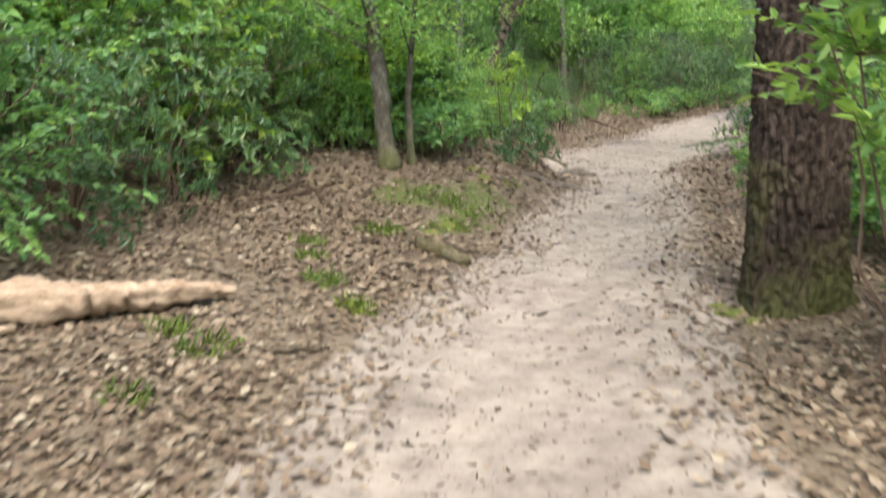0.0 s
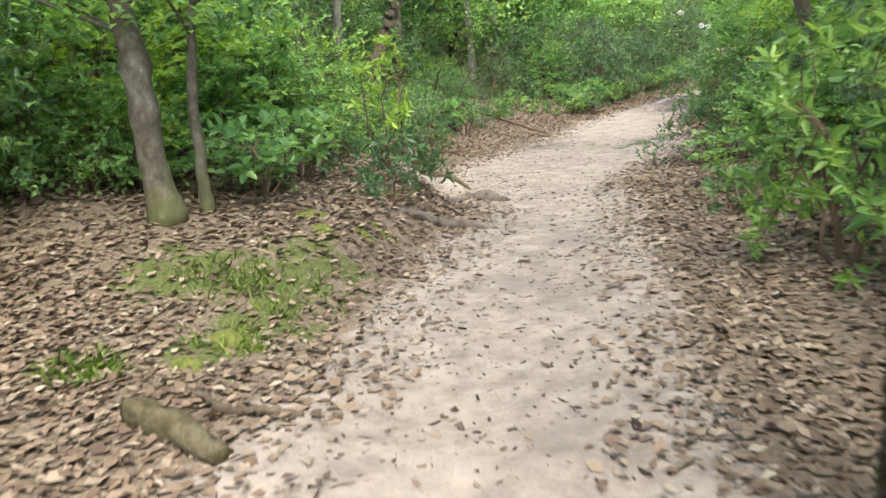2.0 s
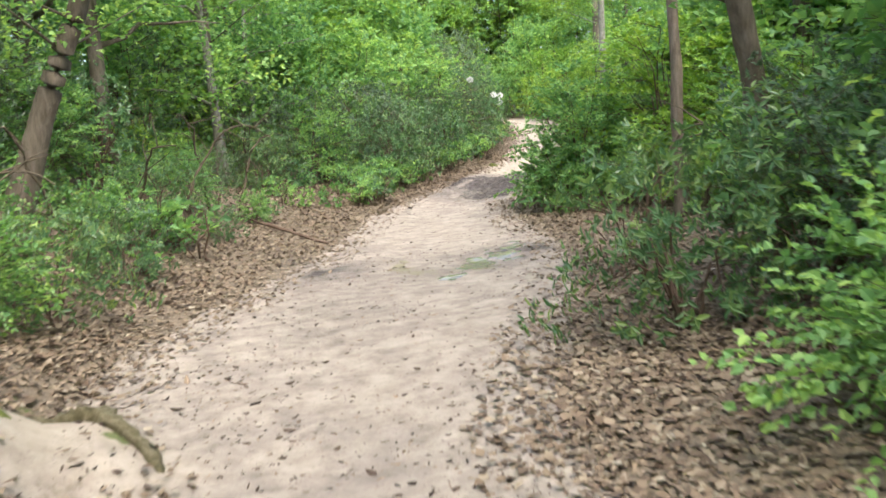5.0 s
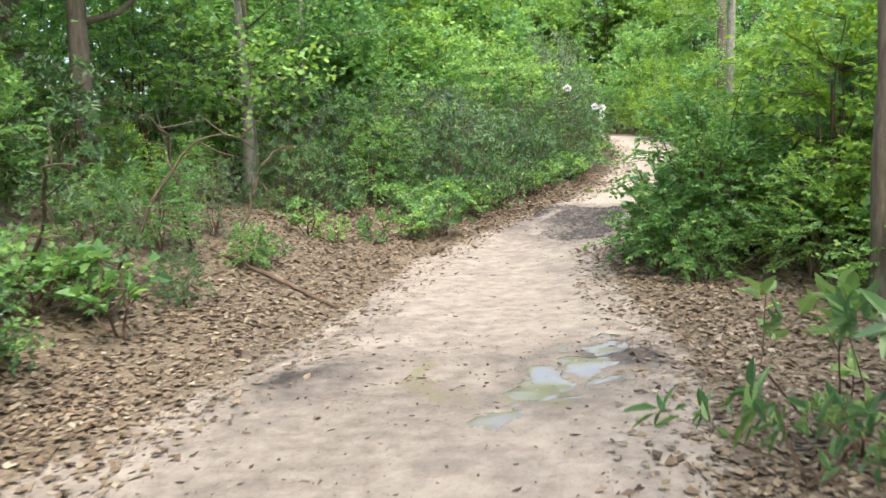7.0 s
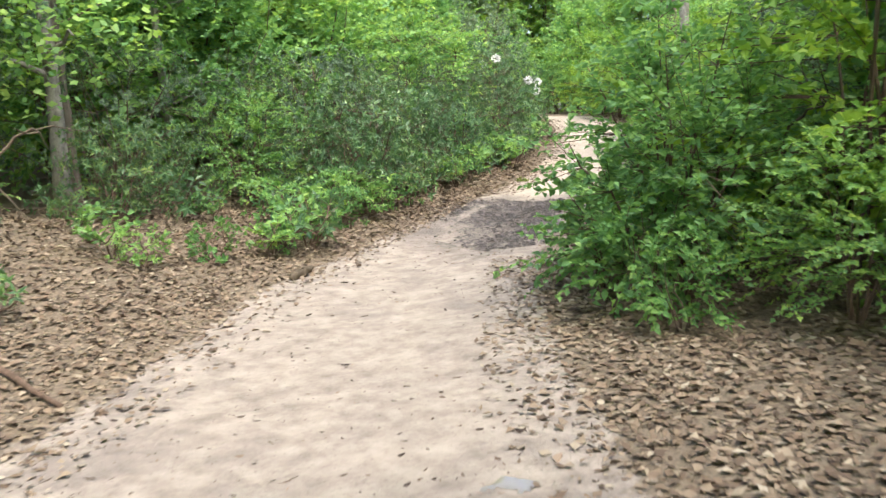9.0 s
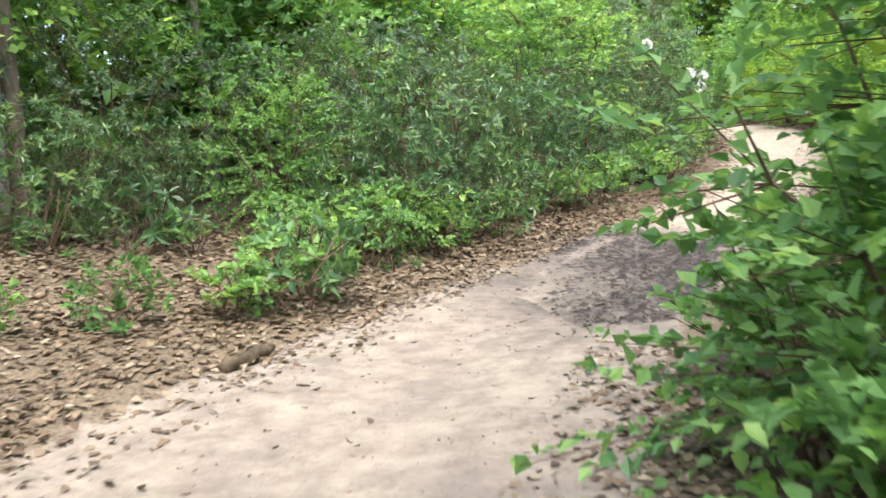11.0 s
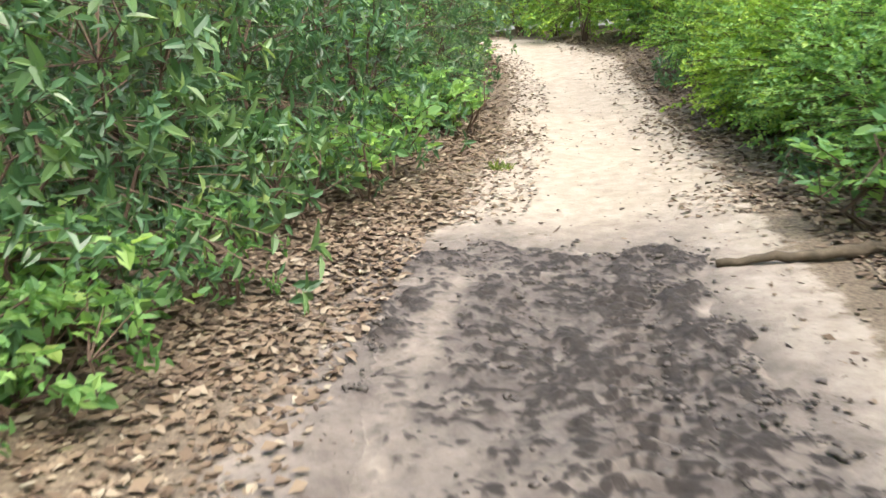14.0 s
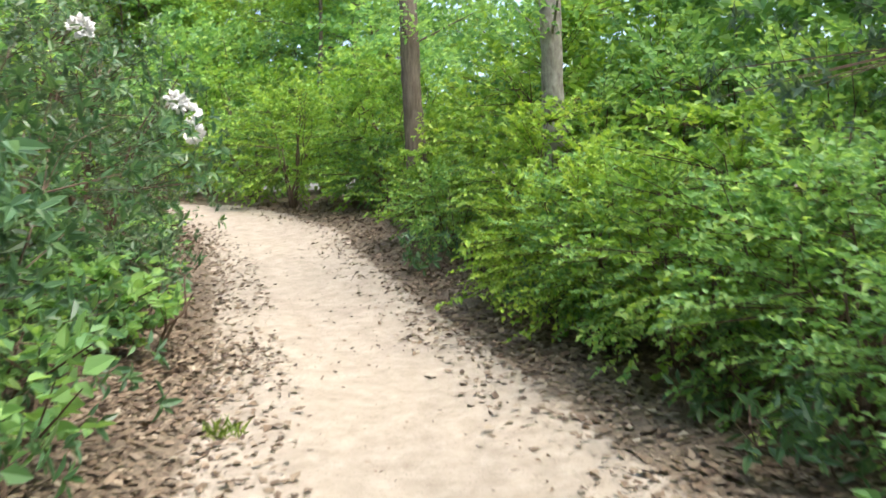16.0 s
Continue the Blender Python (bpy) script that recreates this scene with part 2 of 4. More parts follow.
# ---- geometry helpers ----
class Geo:
    """Quads gathered for one mesh."""

    def __init__(self):
        self.v, self.f, self.n = [], [], 0

    def add(self, v, f):
        self.v.append(np.asarray(v, float))
        self.f.append(np.asarray(f, int) + self.n)
        self.n += len(v)

    def mesh(self, name, smooth=False):
        v, f = np.concatenate(self.v), np.concatenate(self.f)
        me = bpy.data.meshes.new(name)
        me.vertices.add(len(v))
        me.vertices.foreach_set("co", v.astype(np.float32).ravel())
        me.loops.add(f.size)
        me.loops.foreach_set("vertex_index", f.astype(np.int32).ravel())
        me.polygons.add(len(f))
        me.polygons.foreach_set("loop_start", np.arange(0, f.size, 4, dtype=np.int32))
        me.polygons.foreach_set("loop_total", np.full(len(f), 4, dtype=np.int32))
        me.polygons.foreach_set("use_smooth", np.full(len(f), smooth))
        me.update(calc_edges=True)
        return me


def part(name, geo, mat, parent=None, label="", smooth=False):
    me = geo.mesh(name, smooth)
    me.materials.append(mat)
    ob = new(name, me)
    if parent:
        ob.parent = parent
    return tagged(ob, label=label)


def unit(a):
    return a / np.maximum(np.linalg.norm(a, axis=-1, keepdims=True), 1e-9)


def add_leaves(geo, pos, way, up, length, width, fold=0.25, droop=0.15, simple=False):
    """Folded leaf blades, of two quads each or of one bent quad."""
    pos, way, up = np.asarray(pos), unit(np.asarray(way)), np.asarray(up)
    side = unit(np.cross(way, up))
    nor = np.cross(side, way)
    le, wi = np.broadcast_to(length, len(pos))[:, None], np.broadcast_to(width, len(pos))[:, None]
    if simple:
        mid = pos + way * le * 0.42 + nor * wi * fold
        v = np.stack([pos, mid + side * wi * 0.55, pos + way * le - nor * le * droop, mid - side * wi * 0.55], 1).reshape(-1, 3)
        geo.add(v, np.arange(len(pos))[:, None] * 4 + [0, 1, 2, 3])
        return
    r1 = pos + way * le * 0.32 + side * wi * 0.5 + nor * wi * fold
    r2 = pos + way * le * 0.70 + side * wi * 0.36 + nor * (wi * fold * 0.7 - le * droop * 0.4)
    l1 = pos + way * le * 0.32 - side * wi * 0.5 + nor * wi * fold
    l2 = pos + way * le * 0.70 - side * wi * 0.36 + nor * (wi * fold * 0.7 - le * droop * 0.4)
    tip = pos + way * le - nor * le * droop
    v = np.stack([pos, r1, r2, tip, l2, l1], 1).reshape(-1, 3)
    k = np.arange(len(pos))[:, None] * 6
    geo.add(v, np.concatenate([k + [0, 1, 2, 3], k + [0, 3, 4, 5]]))


def tube(geo, pts, radii, sides=5, wobble=0.0, rng=None, cap=True, groove=0.0):
    pts, radii = np.asarray(pts, float), np.asarray(radii, float)
    n = len(pts)
    t = unit(np.gradient(pts, axis=0))
    ref = np.where(np.abs(t[:, 2:3]) > 0.9, np.array([[1.0, 0, 0]]), np.array([[0, 0, 1.0]]))
    a = unit(np.cross(t, ref))
    b = np.cross(t, a)
    ang = np.arange(sides) * 2 * math.pi / sides
    rad = radii[:, None] * (1 + (rng.normal(0, wobble, (n, sides)) if wobble else 0))
    if groove:
        q, w = np.meshgrid(np.arange(n) * 0.22, np.minimum(np.arange(sides), sides - np.arange(sides)) * 1.1, indexing="ij")
        rad = rad * (1 + groove * 2 * (fbm(q + pts[0, 0] * 9, w + 3, 3) - 0.5))
    v = pts[:, None] + (a[:, None] * np.cos(ang)[None, :, None] + b[:, None] * np.sin(ang)[None, :, None]) * rad[..., None]
    i, j = np.meshgrid(np.arange(n - 1), np.arange(sides), indexing="ij")
    f = np.stack([i * sides + j, i * sides + (j + 1) % sides, (i + 1) * sides + (j + 1) % sides, (i + 1) * sides + j], -1).reshape(-1, 4)
    v = v.reshape(-1, 3)
    if cap:
        v = np.concatenate([v, pts[:1], pts[-1:]])
        j = np.arange(0, sides, 1)
        c0, c1 = n * sides, n * sides + 1
        # pairs of cap triangles as quads
        lo = np.stack([np.full(sides // 2, c0), (j[1::2] + 1) % sides, j[1::2], j[0:-1:2]], -1) if sides % 2 == 0 else None
        hi = np.stack([np.full(sides // 2, c1), (n - 1) * sides + j[0:-1:2], (n - 1) * sides + j[1::2], (n - 1) * sides + (j[1::2] + 1) % sides], -1) if sides % 2 == 0 else None
        f = f if lo is None else np.concatenate([f, lo, hi])
        if lo is None:
            v = v[:-2]
    geo.add(v, f)


TABLE = np.random.default_rng(7).random((256, 256))


def vnoise(x, y):
    """Smooth value noise, 0 to 1."""
    x, y = np.asarray(x, float), np.asarray(y, float)
    i, j = np.floor(x).astype(int), np.floor(y).astype(int)
    u, w = x - i, y - j
    u, w = u * u * (3 - 2 * u), w * w * (3 - 2 * w)
    g = lambda p, q: TABLE[p % 256, q % 256]
    return (g(i, j) * (1 - u) + g(i + 1, j) * u) * (1 - w) + (g(i, j + 1) * (1 - u) + g(i + 1, j + 1) * u) * w


def fbm(x, y, octaves=4):
    return sum(vnoise(x * 2**k + 17 * k, y * 2**k + 31 * k) / 2**k for k in range(octaves)) / sum(0.5**k for k in range(octaves))


# ---- the lie of the land ----
# nodes of the trail: x, y, half width
TRAIL = np.array([
    (-1.6, -14, 1.0), (-0.9, -6, 1.0), (-0.3, -2, 1.0), (0.1, 1.5, 1.0), (0.3, 3.4, 0.98), (0.85, 5.5, 0.98), (1.3, 7.0, 0.85), (1.95, 9.4, 0.78),
    (2.5, 11.2, 0.80), (2.6, 12.6, 1.1), (2.75, 13.6, 1.45), (3.15, 14.7, 1.58), (4.1, 16.3, 1.6), (5.08, 18.1, 1.5), (6.1, 20.8, 1.25), (6.95, 22.9, 1.25), (7.8, 24.3, 1.05),
    (8.65, 25.5, 1.05), (9.55, 26.5, 1.12), (10.35, 27.55, 1.05), (11.35, 28.9, 0.95), (12.75, 30.85, 0.95), (13.4, 31.9, 0.9),
    (14.95, 34.4, 0.85), (16.2, 36.6, 1.0), (16.7, 39.2, 0.8), (15.7, 42, 0.8), (12.6, 44.5, 0.85), (6, 48, 0.9)])
_k = np.linspace(0, len(TRAIL) - 1, 900)
LINE = np.stack([np.interp(_k, np.arange(len(TRAIL)), TRAIL[:, c]) for c in range(3)], 1)
_w = np.ones(25) / 25
LINE = np.stack([np.convolve(np.pad(LINE[:, c], 12, mode="edge"), _w, "valid") for c in range(3)], 1)
TAN = unit(np.gradient(LINE[:, :2], axis=0))


def trail(x, y):
    """Signed distance from the trail's middle (left positive), its half width there, and the middle's y."""
    x, y = np.atleast_1d(np.asarray(x, float)), np.atleast_1d(np.asarray(y, float))
    d, h, m = np.empty(len(x)), np.empty(len(x)), np.empty(len(x))
    for s in range(0, len(x), 20000):
        p = np.stack([x[s:s + 20000], y[s:s + 20000]], 1)
        q = ((p[:, None] - LINE[None, :, :2]) ** 2).sum(-1)
        k = q.argmin(1)
        off = p - LINE[k, :2]
        sign = np.sign(TAN[k, 0] * off[:, 1] - TAN[k, 1] * off[:, 0])
        d[s:s + 20000], h[s:s + 20000], m[s:s + 20000] = sign * np.sqrt(q[np.arange(len(k)), k]), LINE[k, 2], LINE[k, 1]
    return d, h, m


def smooth01(a):
    a = np.clip(a, 0, 1)
    return a * a * (3 - 2 * a)


def land(x, y):
    """Height of the ground."""
    x, y = np.atleast_1d(np.asarray(x, float)), np.atleast_1d(np.asarray(y, float))
    d, h, m = trail(x, y)
    base = 0.055 * np.logaddexp(0, (m - 23.8) / 0.8) * 0.8 + 0.10 * np.clip(np.logaddexp(0, (m - 32.0) / 0.8) * 0.8, 0, 7)
    left, right = np.maximum(d - h, 0), np.maximum(-d - h, 0)
    bank = smooth01((m - 7) / 2.0) * smooth01((15.5 - m) / 2.5)
    rise = (0.03 + 0.27 * bank) * smooth01(left / 0.55) + 0.15 * np.minimum(left, 3.0) + 0.05 * np.clip(left - 3, 0, 12)
    rise = rise + 0.13 * smooth01((m - 15) / 2.5) * smooth01((25 - m) / 3) * np.clip(left - 0.5, 0, 4.5)
    rise = rise + 0.04 * np.minimum(right, 6.0)
    rough = (fbm(x * 0.9, y * 0.9) - 0.5) * 0.10 * smooth01((np.abs(d) - h * 0.7) / 1.0) + (fbm(x * 2.1 + 9, y * 2.1) - 0.5) * 0.035
    pu, pw = (x - 5.45) * 0.72 + (y - 17.4) * 0.69, -(x - 5.45) * 0.69 + (y - 17.4) * 0.72
    dish = -0.02 * np.exp(-((pu / 0.75) ** 2 + (pw / 0.28) ** 2))
    mudk = np.where(np.abs(x - 9.3) + np.abs(y - 26) < 8, 1.0, 0.0)
    dish = dish - mudk * 0.045 * smooth01(inside(MUD, x, y) / 0.3) + 0.17 * np.exp(-(((x - 1.38) / 0.42) ** 4 + ((y - 13.15) / 0.55) ** 4))
    hollow = -0.04 * smooth01(1 - np.abs(d) / np.maximum(h, 0.1))
    return base + rise + rough + dish + hollow


def ground_z(x, y):
    return float(land(x, y)[0])


def inside(poly, x, y):
    """Signed distance to a polygon's edge, positive inside."""
    poly = np.asarray(poly, float)
    x, y = np.asarray(x, float), np.asarray(y, float)
    best, odd = np.full(x.shape, 1e9), np.zeros(x.shape, bool)
    for (ax, ay), (bx, by) in zip(poly, np.roll(poly, -1, 0)):
        t = np.clip(((x - ax) * (bx - ax) + (y - ay) * (by - ay)) / ((bx - ax) ** 2 + (by - ay) ** 2), 0, 1)
        best = np.minimum(best, np.hypot(x - ax - t * (bx - ax), y - ay - t * (by - ay)))
        cross = ((ay > y) != (by > y)) & (x < (bx - ax) * (y - ay) / (by - ay + 1e-12) + ax)
        odd ^= cross
    return np.where(odd, best, -best)


MUD = [(8.15, 24.0), (7.9, 25.4), (8.5, 26.8), (9.35, 28.3), (10.1, 28.35), (11.0, 27.5), (10.3, 26.2), (9.85, 25.4), (9.35, 24.5), (8.95, 23.9)]
MOSS = [(-0.35, 8.35, 0.45), (0.15, 8.3, 0.5), (0.45, 8.6, 0.32), (-0.05, 7.4, 0.3), (0.2, 7.75, 0.35), (-0.6, 7.1, 0.25), (0.65, 10.4, 0.3), (1.2, 13.75, 0.22), (1.72, 13.2, 0.14), (1.0, 12.85, 0.16)]


def grid_axis(lo, hi, step, far):
    core = np.arange(lo, hi + step / 2, step)
    out = [step]
    while sum(out) < far:
        out.append(out[-1] * 1.35)
    out = np.cumsum(out)
    return np.concatenate([lo - out[::-1], core, hi + out])


def build_ground():
    xs, ys = grid_axis(-4.0, 18.5, 0.13, 2500), grid_axis(1.0, 41.0, 0.13, 2500)
    gx, gy = np.meshgrid(xs, ys, indexing="ij")
    x, y = gx.ravel(), gy.ravel()
    z = land(x, y)
    d, h, m = trail(x, y)
    far = np.hypot(x - 7, y - 20)
    z = np.where(far > 60, z * np.clip(1 - (far - 60) / 200, 0, 1), z)
    sand = np.maximum(1 - smooth01((np.abs(d) - h + 0.22) / 0.5), np.exp(-(((x - 1.38) / 0.5) ** 4 + ((y - 13.1) / 0.6) ** 4)))
    ax, ay = vnoise(x * 1.3, y * 1.3), vnoise(x * 3.1 + 5, y * 3.1)
    mud = np.where(np.abs(x - 9.3) + np.abs(y - 26) < 8, smooth01(inside(MUD, x, y) / 0.25 + 0.3) * (0.25 + 0.3 * ay), 0)
    sx, sy = x + 1.1 * (fbm(x * 1.6, y * 1.6, 4) - 0.5), y + 1.1 * (fbm(x * 1.6 + 50, y * 1.6, 4) - 0.5)
    blot = lambda cx, cy, rx, ry: np.exp(-(((sx - cx) / rx) ** 2 + ((sy - cy) / ry) ** 2))
    pud = blot(6.3, 17.75, 0.26, 0.45) * 0.5 + blot(3.8, 18.05, 0.34, 0.85) * 0.6 + blot(5.4, 17.5, 0.9, 0.7) * 0.22 + blot(3.3, 15.9, 0.5, 0.6) * 0.22
    pud = pud * np.clip(4.0 * (fbm(x * 3.1, y * 3.1, 4) - 0.30), 0, 1.2)
    silt = blot(4.65, 17.9, 0.14, 0.7) * 0.9 + blot(5.2, 17.15, 0.4, 0.3) * 0.9
    # first term paints the brighter light on the far path; others are pale sand
    pale_lit = 0.9 * smooth01((m - 27.2) / 1.6) + blot(1.35, 13.05, 0.42, 0.5) * 1.3 + 0.55 * smooth01((y - 22.5) / 4.0) * smooth01((x - 0.66 * y + 6.95) / 0.4)
    pale_lit = np.clip(pale_lit * (0.8 + 0.4 * ax), 0, 1)
    mw = (x - 8.35) * 0.83 - (y - 23.8) * 0.56
    damp = np.where(np.abs(x - 9.3) + np.abs(y - 26) < 8, smooth01((inside(MUD, x, y) + 0.75) / 0.9) * smooth01((0.35 - mw) / 0.3) * (0.35 + 0.6 * ay), 0)
    moss = np.zeros(len(x))
    for mx, my, mr in MOSS:
        moss = np.maximum(moss, np.exp(-(((x - mx) ** 2 + (y - my) ** 2) / mr**2)))
    nx, ny = len(xs), len(ys)
    i, j = np.meshgrid(np.arange(nx - 1), np.arange(ny - 1), indexing="ij")
    f = np.stack([i * ny + j, (i + 1) * ny + j, (i + 1) * ny + j + 1, i * ny + j + 1], -1).reshape(-1, 4)
    on_path = (np.abs(d) < h)[f].all(1)
    for name, faces, label in (("ground", f[~on_path], "brown woodland soil under fallen leaves"), ("path", f[on_path], "pale trodden sandy footpath through woodland")):
        used, back = np.unique(faces.ravel(), return_inverse=True)
        geo = Geo()
        geo.add(np.stack([x, y, z], 1)[used], back.reshape(-1, 4))
        ob = part(name, geo, M_GROUND, label=label, smooth=True)
        tagged(ob, category=name, kind="structure")
        for key, value in (("sand", sand), ("wet", np.clip(mud + pud, 0, 1)), ("moss", moss), ("pale_lit", pale_lit), ("silt", silt), ("damp", damp)):
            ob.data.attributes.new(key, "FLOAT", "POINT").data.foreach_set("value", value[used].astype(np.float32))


build_ground()


def mud_shape(x, y):
    """How churned the mud is (0 to 1) and its distance inside the rim; u runs along the trail, w to its right."""
    u, w = (x - 8.35) * 0.56 + (y - 23.8) * 0.83, (x - 8.35) * 0.83 - (y - 23.8) * 0.56
    e = inside(MUD, x, y) + (fbm(x * 3.5, y * 3.5) - 0.5) * 0.6
    right = smooth01((w + 1.05) / 0.95)
    back = smooth01((u - 1.3) / 1.5)
    rim = np.exp(-((w - 0.22 + 0.05 * np.sin(u * 2.3)) / 0.16) ** 2) * smooth01((4.3 - u) / 0.6)
    line = np.exp(-((w + 1.53 + 0.05 * np.sin(u * 1.7)) / 0.10) ** 2) * smooth01((u - 0.9) / 0.5)
    bare = np.exp(-((w + 1.27 + 0.04 * np.sin(u * 1.3)) / 0.09) ** 2) * smooth01((u - 1.6) / 0.5) * smooth01((4.2 - u) / 0.5)
    churn = np.clip(0.10 + 0.52 * right + 0.46 * back * (1 - 0.4 * right) + 0.45 * rim + 0.5 * line - 0.8 * bare, 0, 1)
    return u, w, e, churn


def build_mud():
    """The churned, dark patch with wheel ruts, a finer sheet that dives under the sand at its rim."""
    gu, gw = np.meshgrid(np.arange(-0.5, 5.6, 0.019), np.arange(-2.1, 1.1, 0.019), indexing="ij")
    shape = gu.shape
    x, y = (8.35 + 0.56 * gu + 0.83 * gw).ravel(), (23.8 + 0.83 * gu - 0.56 * gw).ravel()
    u, w, e, churn = mud_shape(x, y)
    k = smooth01(e / 0.30)
    wx, wy = x + 0.10 * (fbm(x * 5, y * 5, 2) - 0.5), y + 0.10 * (fbm(x * 5 + 40, y * 5, 2) - 0.5)
    lump = fbm(wx * 13, wy * 13, 3)
    small = fbm(wx * 27 + 7, wy * 27, 3)
    drag = fbm(u * 2.2 + 3, w * 11, 3)
    ruts = np.abs(((w + 0.10 * np.sin(u * 1.1)) / 0.5) % 1 - 0.5) * 2
    off = w + 0.36 + 0.05 * np.sin(u * 1.4)
    tyre = np.exp(-(off / 0.13) ** 4) * smooth01((u - 0.7) / 0.4) * smooth01((4.0 - u) / 0.5)
    lugs = smooth01((np.sin((u + 0.5 * np.abs(off)) * 2 * math.pi / 0.105) + 0.25) / 0.5) * tyre
    rough = (lump - 0.5) * 0.08 + np.maximum(small - 0.45, 0) * 0.07 + (drag - 0.5) * 0.035
    z = land(x, y) + 0.045 * smooth01(inside(MUD, x, y) / 0.3) + k * ((0.25 + 0.85 * churn) * rough * (1 - 0.6 * tyre) + 0.034 * lugs - 0.016 * tyre + 0.012 * (ruts - 0.5)) - (1 - k) * 0.03
    dark = (lump - 0.5) * 1.1 + (small - 0.5) * 3.2 + (drag - 0.5) * 1.2
    wet = np.clip(k * (churn * 0.66 + 0.05 + dark * (0.55 + 0.6 * churn) + 0.3 * (lugs - 0.5) * tyre), 0, 1)
    wet = np.maximum(wet, 0.10 * k)
    ny = shape[1]
    i, j = np.meshgrid(np.arange(shape[0] - 1), np.arange(ny - 1), indexing="ij")
    f = np.stack([i * ny + j, i * ny + j + 1, (i + 1) * ny + j + 1, (i + 1) * ny + j], -1).reshape(-1, 4)[:, ::-1]
    f = f[(e[f] > -0.06).any(1)]
    used, back = np.unique(f.ravel(), return_inverse=True)
    geo = Geo()
    geo.add(np.stack([x, y, z], 1)[used], back.reshape(-1, 4))
    ob = part("mud", geo, M_GROUND, label="dark churned mud with wheel ruts across the path", smooth=True)
    tagged(ob, category="mud", kind="structure")
    for key, value in (("sand", np.ones(len(x))), ("wet", wet), ("damp", k * np.clip(0.25 + churn * 1.3 + (fbm(x * 3, y * 3) - 0.5), 0, 1))):
        ob.data.attributes.new(key, "FLOAT", "POINT").data.foreach_set("value", value[used].astype(np.float32))


build_mud()


# ---- plants ----
def stems_and_twigs(rng, h, r, n_stem, n_twig, low=0.15, lumps=0.25):
    stems = []
    for s in range(n_stem):
        a = rng.uniform(0, 2 * math.pi)
        lean = rng.uniform(0.15, 0.75) * r
        top = rng.uniform(0.6, 0.95) * h
        t = np.linspace(0, 1, 7)
        p = np.stack([np.cos(a) * (0.05 + lean * t**1.3), np.sin(a) * (0.05 + lean * t**1.3), top * t - 0.05], 1)
        p[1:] += rng.normal(0, 0.04, (6, 3))
        stems.append(p)
    twigs = []
    ph = rng.uniform(0, 9, 4)
    for k in range(n_twig):
        a = rng.uniform(0, 2 * math.pi)
        f = rng.beta(1.25, 1.2)
        z = h * (low + (1.02 - low) * f)
        prof = math.sqrt(max(0.05, 1 - abs((f - 0.36) / 0.70) ** 2.2))
        lump = 1 + lumps * math.sin(3 * a + ph[0] + 4 * f) + lumps * 0.7 * math.sin(5 * a + ph[1] - 7 * f)
        rad = r * prof * lump * rng.uniform(0.45, 1.05) ** 0.7
        end = np.array([math.cos(a) * rad, math.sin(a) * rad, z])
        best = min(stems, key=lambda p: ((p[3:] - end * [0.6, 0.6, 0.9]) ** 2).sum(1).min())
        root = best[3 + ((best[3:] - end * [0.6, 0.6, 0.9]) ** 2).sum(1).argmin()]
        gap = end - root
        start = end - unit(gap) * min(np.linalg.norm(gap), rng.uniform(0.35, 0.7) * min(1.0, h))
        twigs.append((root, start, end))
    return stems, twigs


def shrub(name, label, h, r, n_stem, n_twig, style, length, width, mat, seed, low=0.15, per=14, category="shrub", lumps=0.25, simple=False, stem=None):
    rng = np.random.default_rng(seed)
    stems, twigs = stems_and_twigs(rng, h, r, n_stem, n_twig, low, lumps)
    root = new(name)
    wood, blades = Geo(), Geo()
    for p in stems:
        tube(wood, p, np.linspace(stem or 0.008 + 0.006 * h, 0.004, len(p)), 4)
    for base, start, end in twigs:
        if h < 1.5 or (name != "thicket_bush" and rng.random() < 0.5):
            tube(wood, np.stack([base, start, end]), [0.005, 0.004, 0.002], 3, cap=False)
        way = unit(end - start)
        if style == "spray":
            n = per
            t = np.linspace(0.05, 1.0, n) + rng.uniform(-0.03, 0.03, n)
            pos = start + (end - start) * t[:, None] + [0, 0, 0.03]
            side = unit(np.cross(way, [0, 0, 1.0]) + 1e-6)
            sgn = np.where(np.arange(n) % 2, 1, -1)[:, None]
            turn = way * rng.uniform(0.4, 1.0, (n, 1)) + side * sgn * rng.uniform(0.6, 1.0, (n, 1)) + rng.normal(0, 0.45, (n, 3))
            up = unit(np.array([0, 0, 1.0]) + rng.normal(0, 0.55, (n, 3)))
            size = length * rng.uniform(0.6, 1.15, n)
        else:
            n = per
            t = np.where(np.arange(n) < per * 0.6, 1.0, rng.uniform(0.3, 0.95, n))
            pos = start + (end - start) * t[:, None] + rng.normal(0, 0.012, (n, 3))
            a = np.arange(n) * 2.4
            side = unit(np.cross(way, [0.3, 0.1, 1.0]))
            other = np.cross(way, side)
            turn = side * np.cos(a)[:, None] + other * np.sin(a)[:, None] + way * rng.uniform(0.1, 0.9, (n, 1)) + rng.normal(0, 0.2, (n, 3)) + [0, 0, 0.15]
            up = unit(way + [0, 0, 0.6] + rng.normal(0, 0.25, (n, 3)))
            size = length * rng.uniform(0.6, 1.2, n)
        add_leaves(blades, pos, turn, up, size, size * width / length, 0.18, 0.14, simple)
    tagged(part("branchwork", wood, M_TWIG, root), kind="stuff")
    tagged(part("foliage", blades, mat, root), kind="stuff")
    return tagged(root, label, category)


def place(ob, x, y, turn=0.0, scale=1.0, sink=0.02):
    ob.location = (x, y, ground_z(x, y) - sink)
    ob.rotation_euler = (0, 0, turn)
    ob.scale = (scale, scale, scale)
    return ob


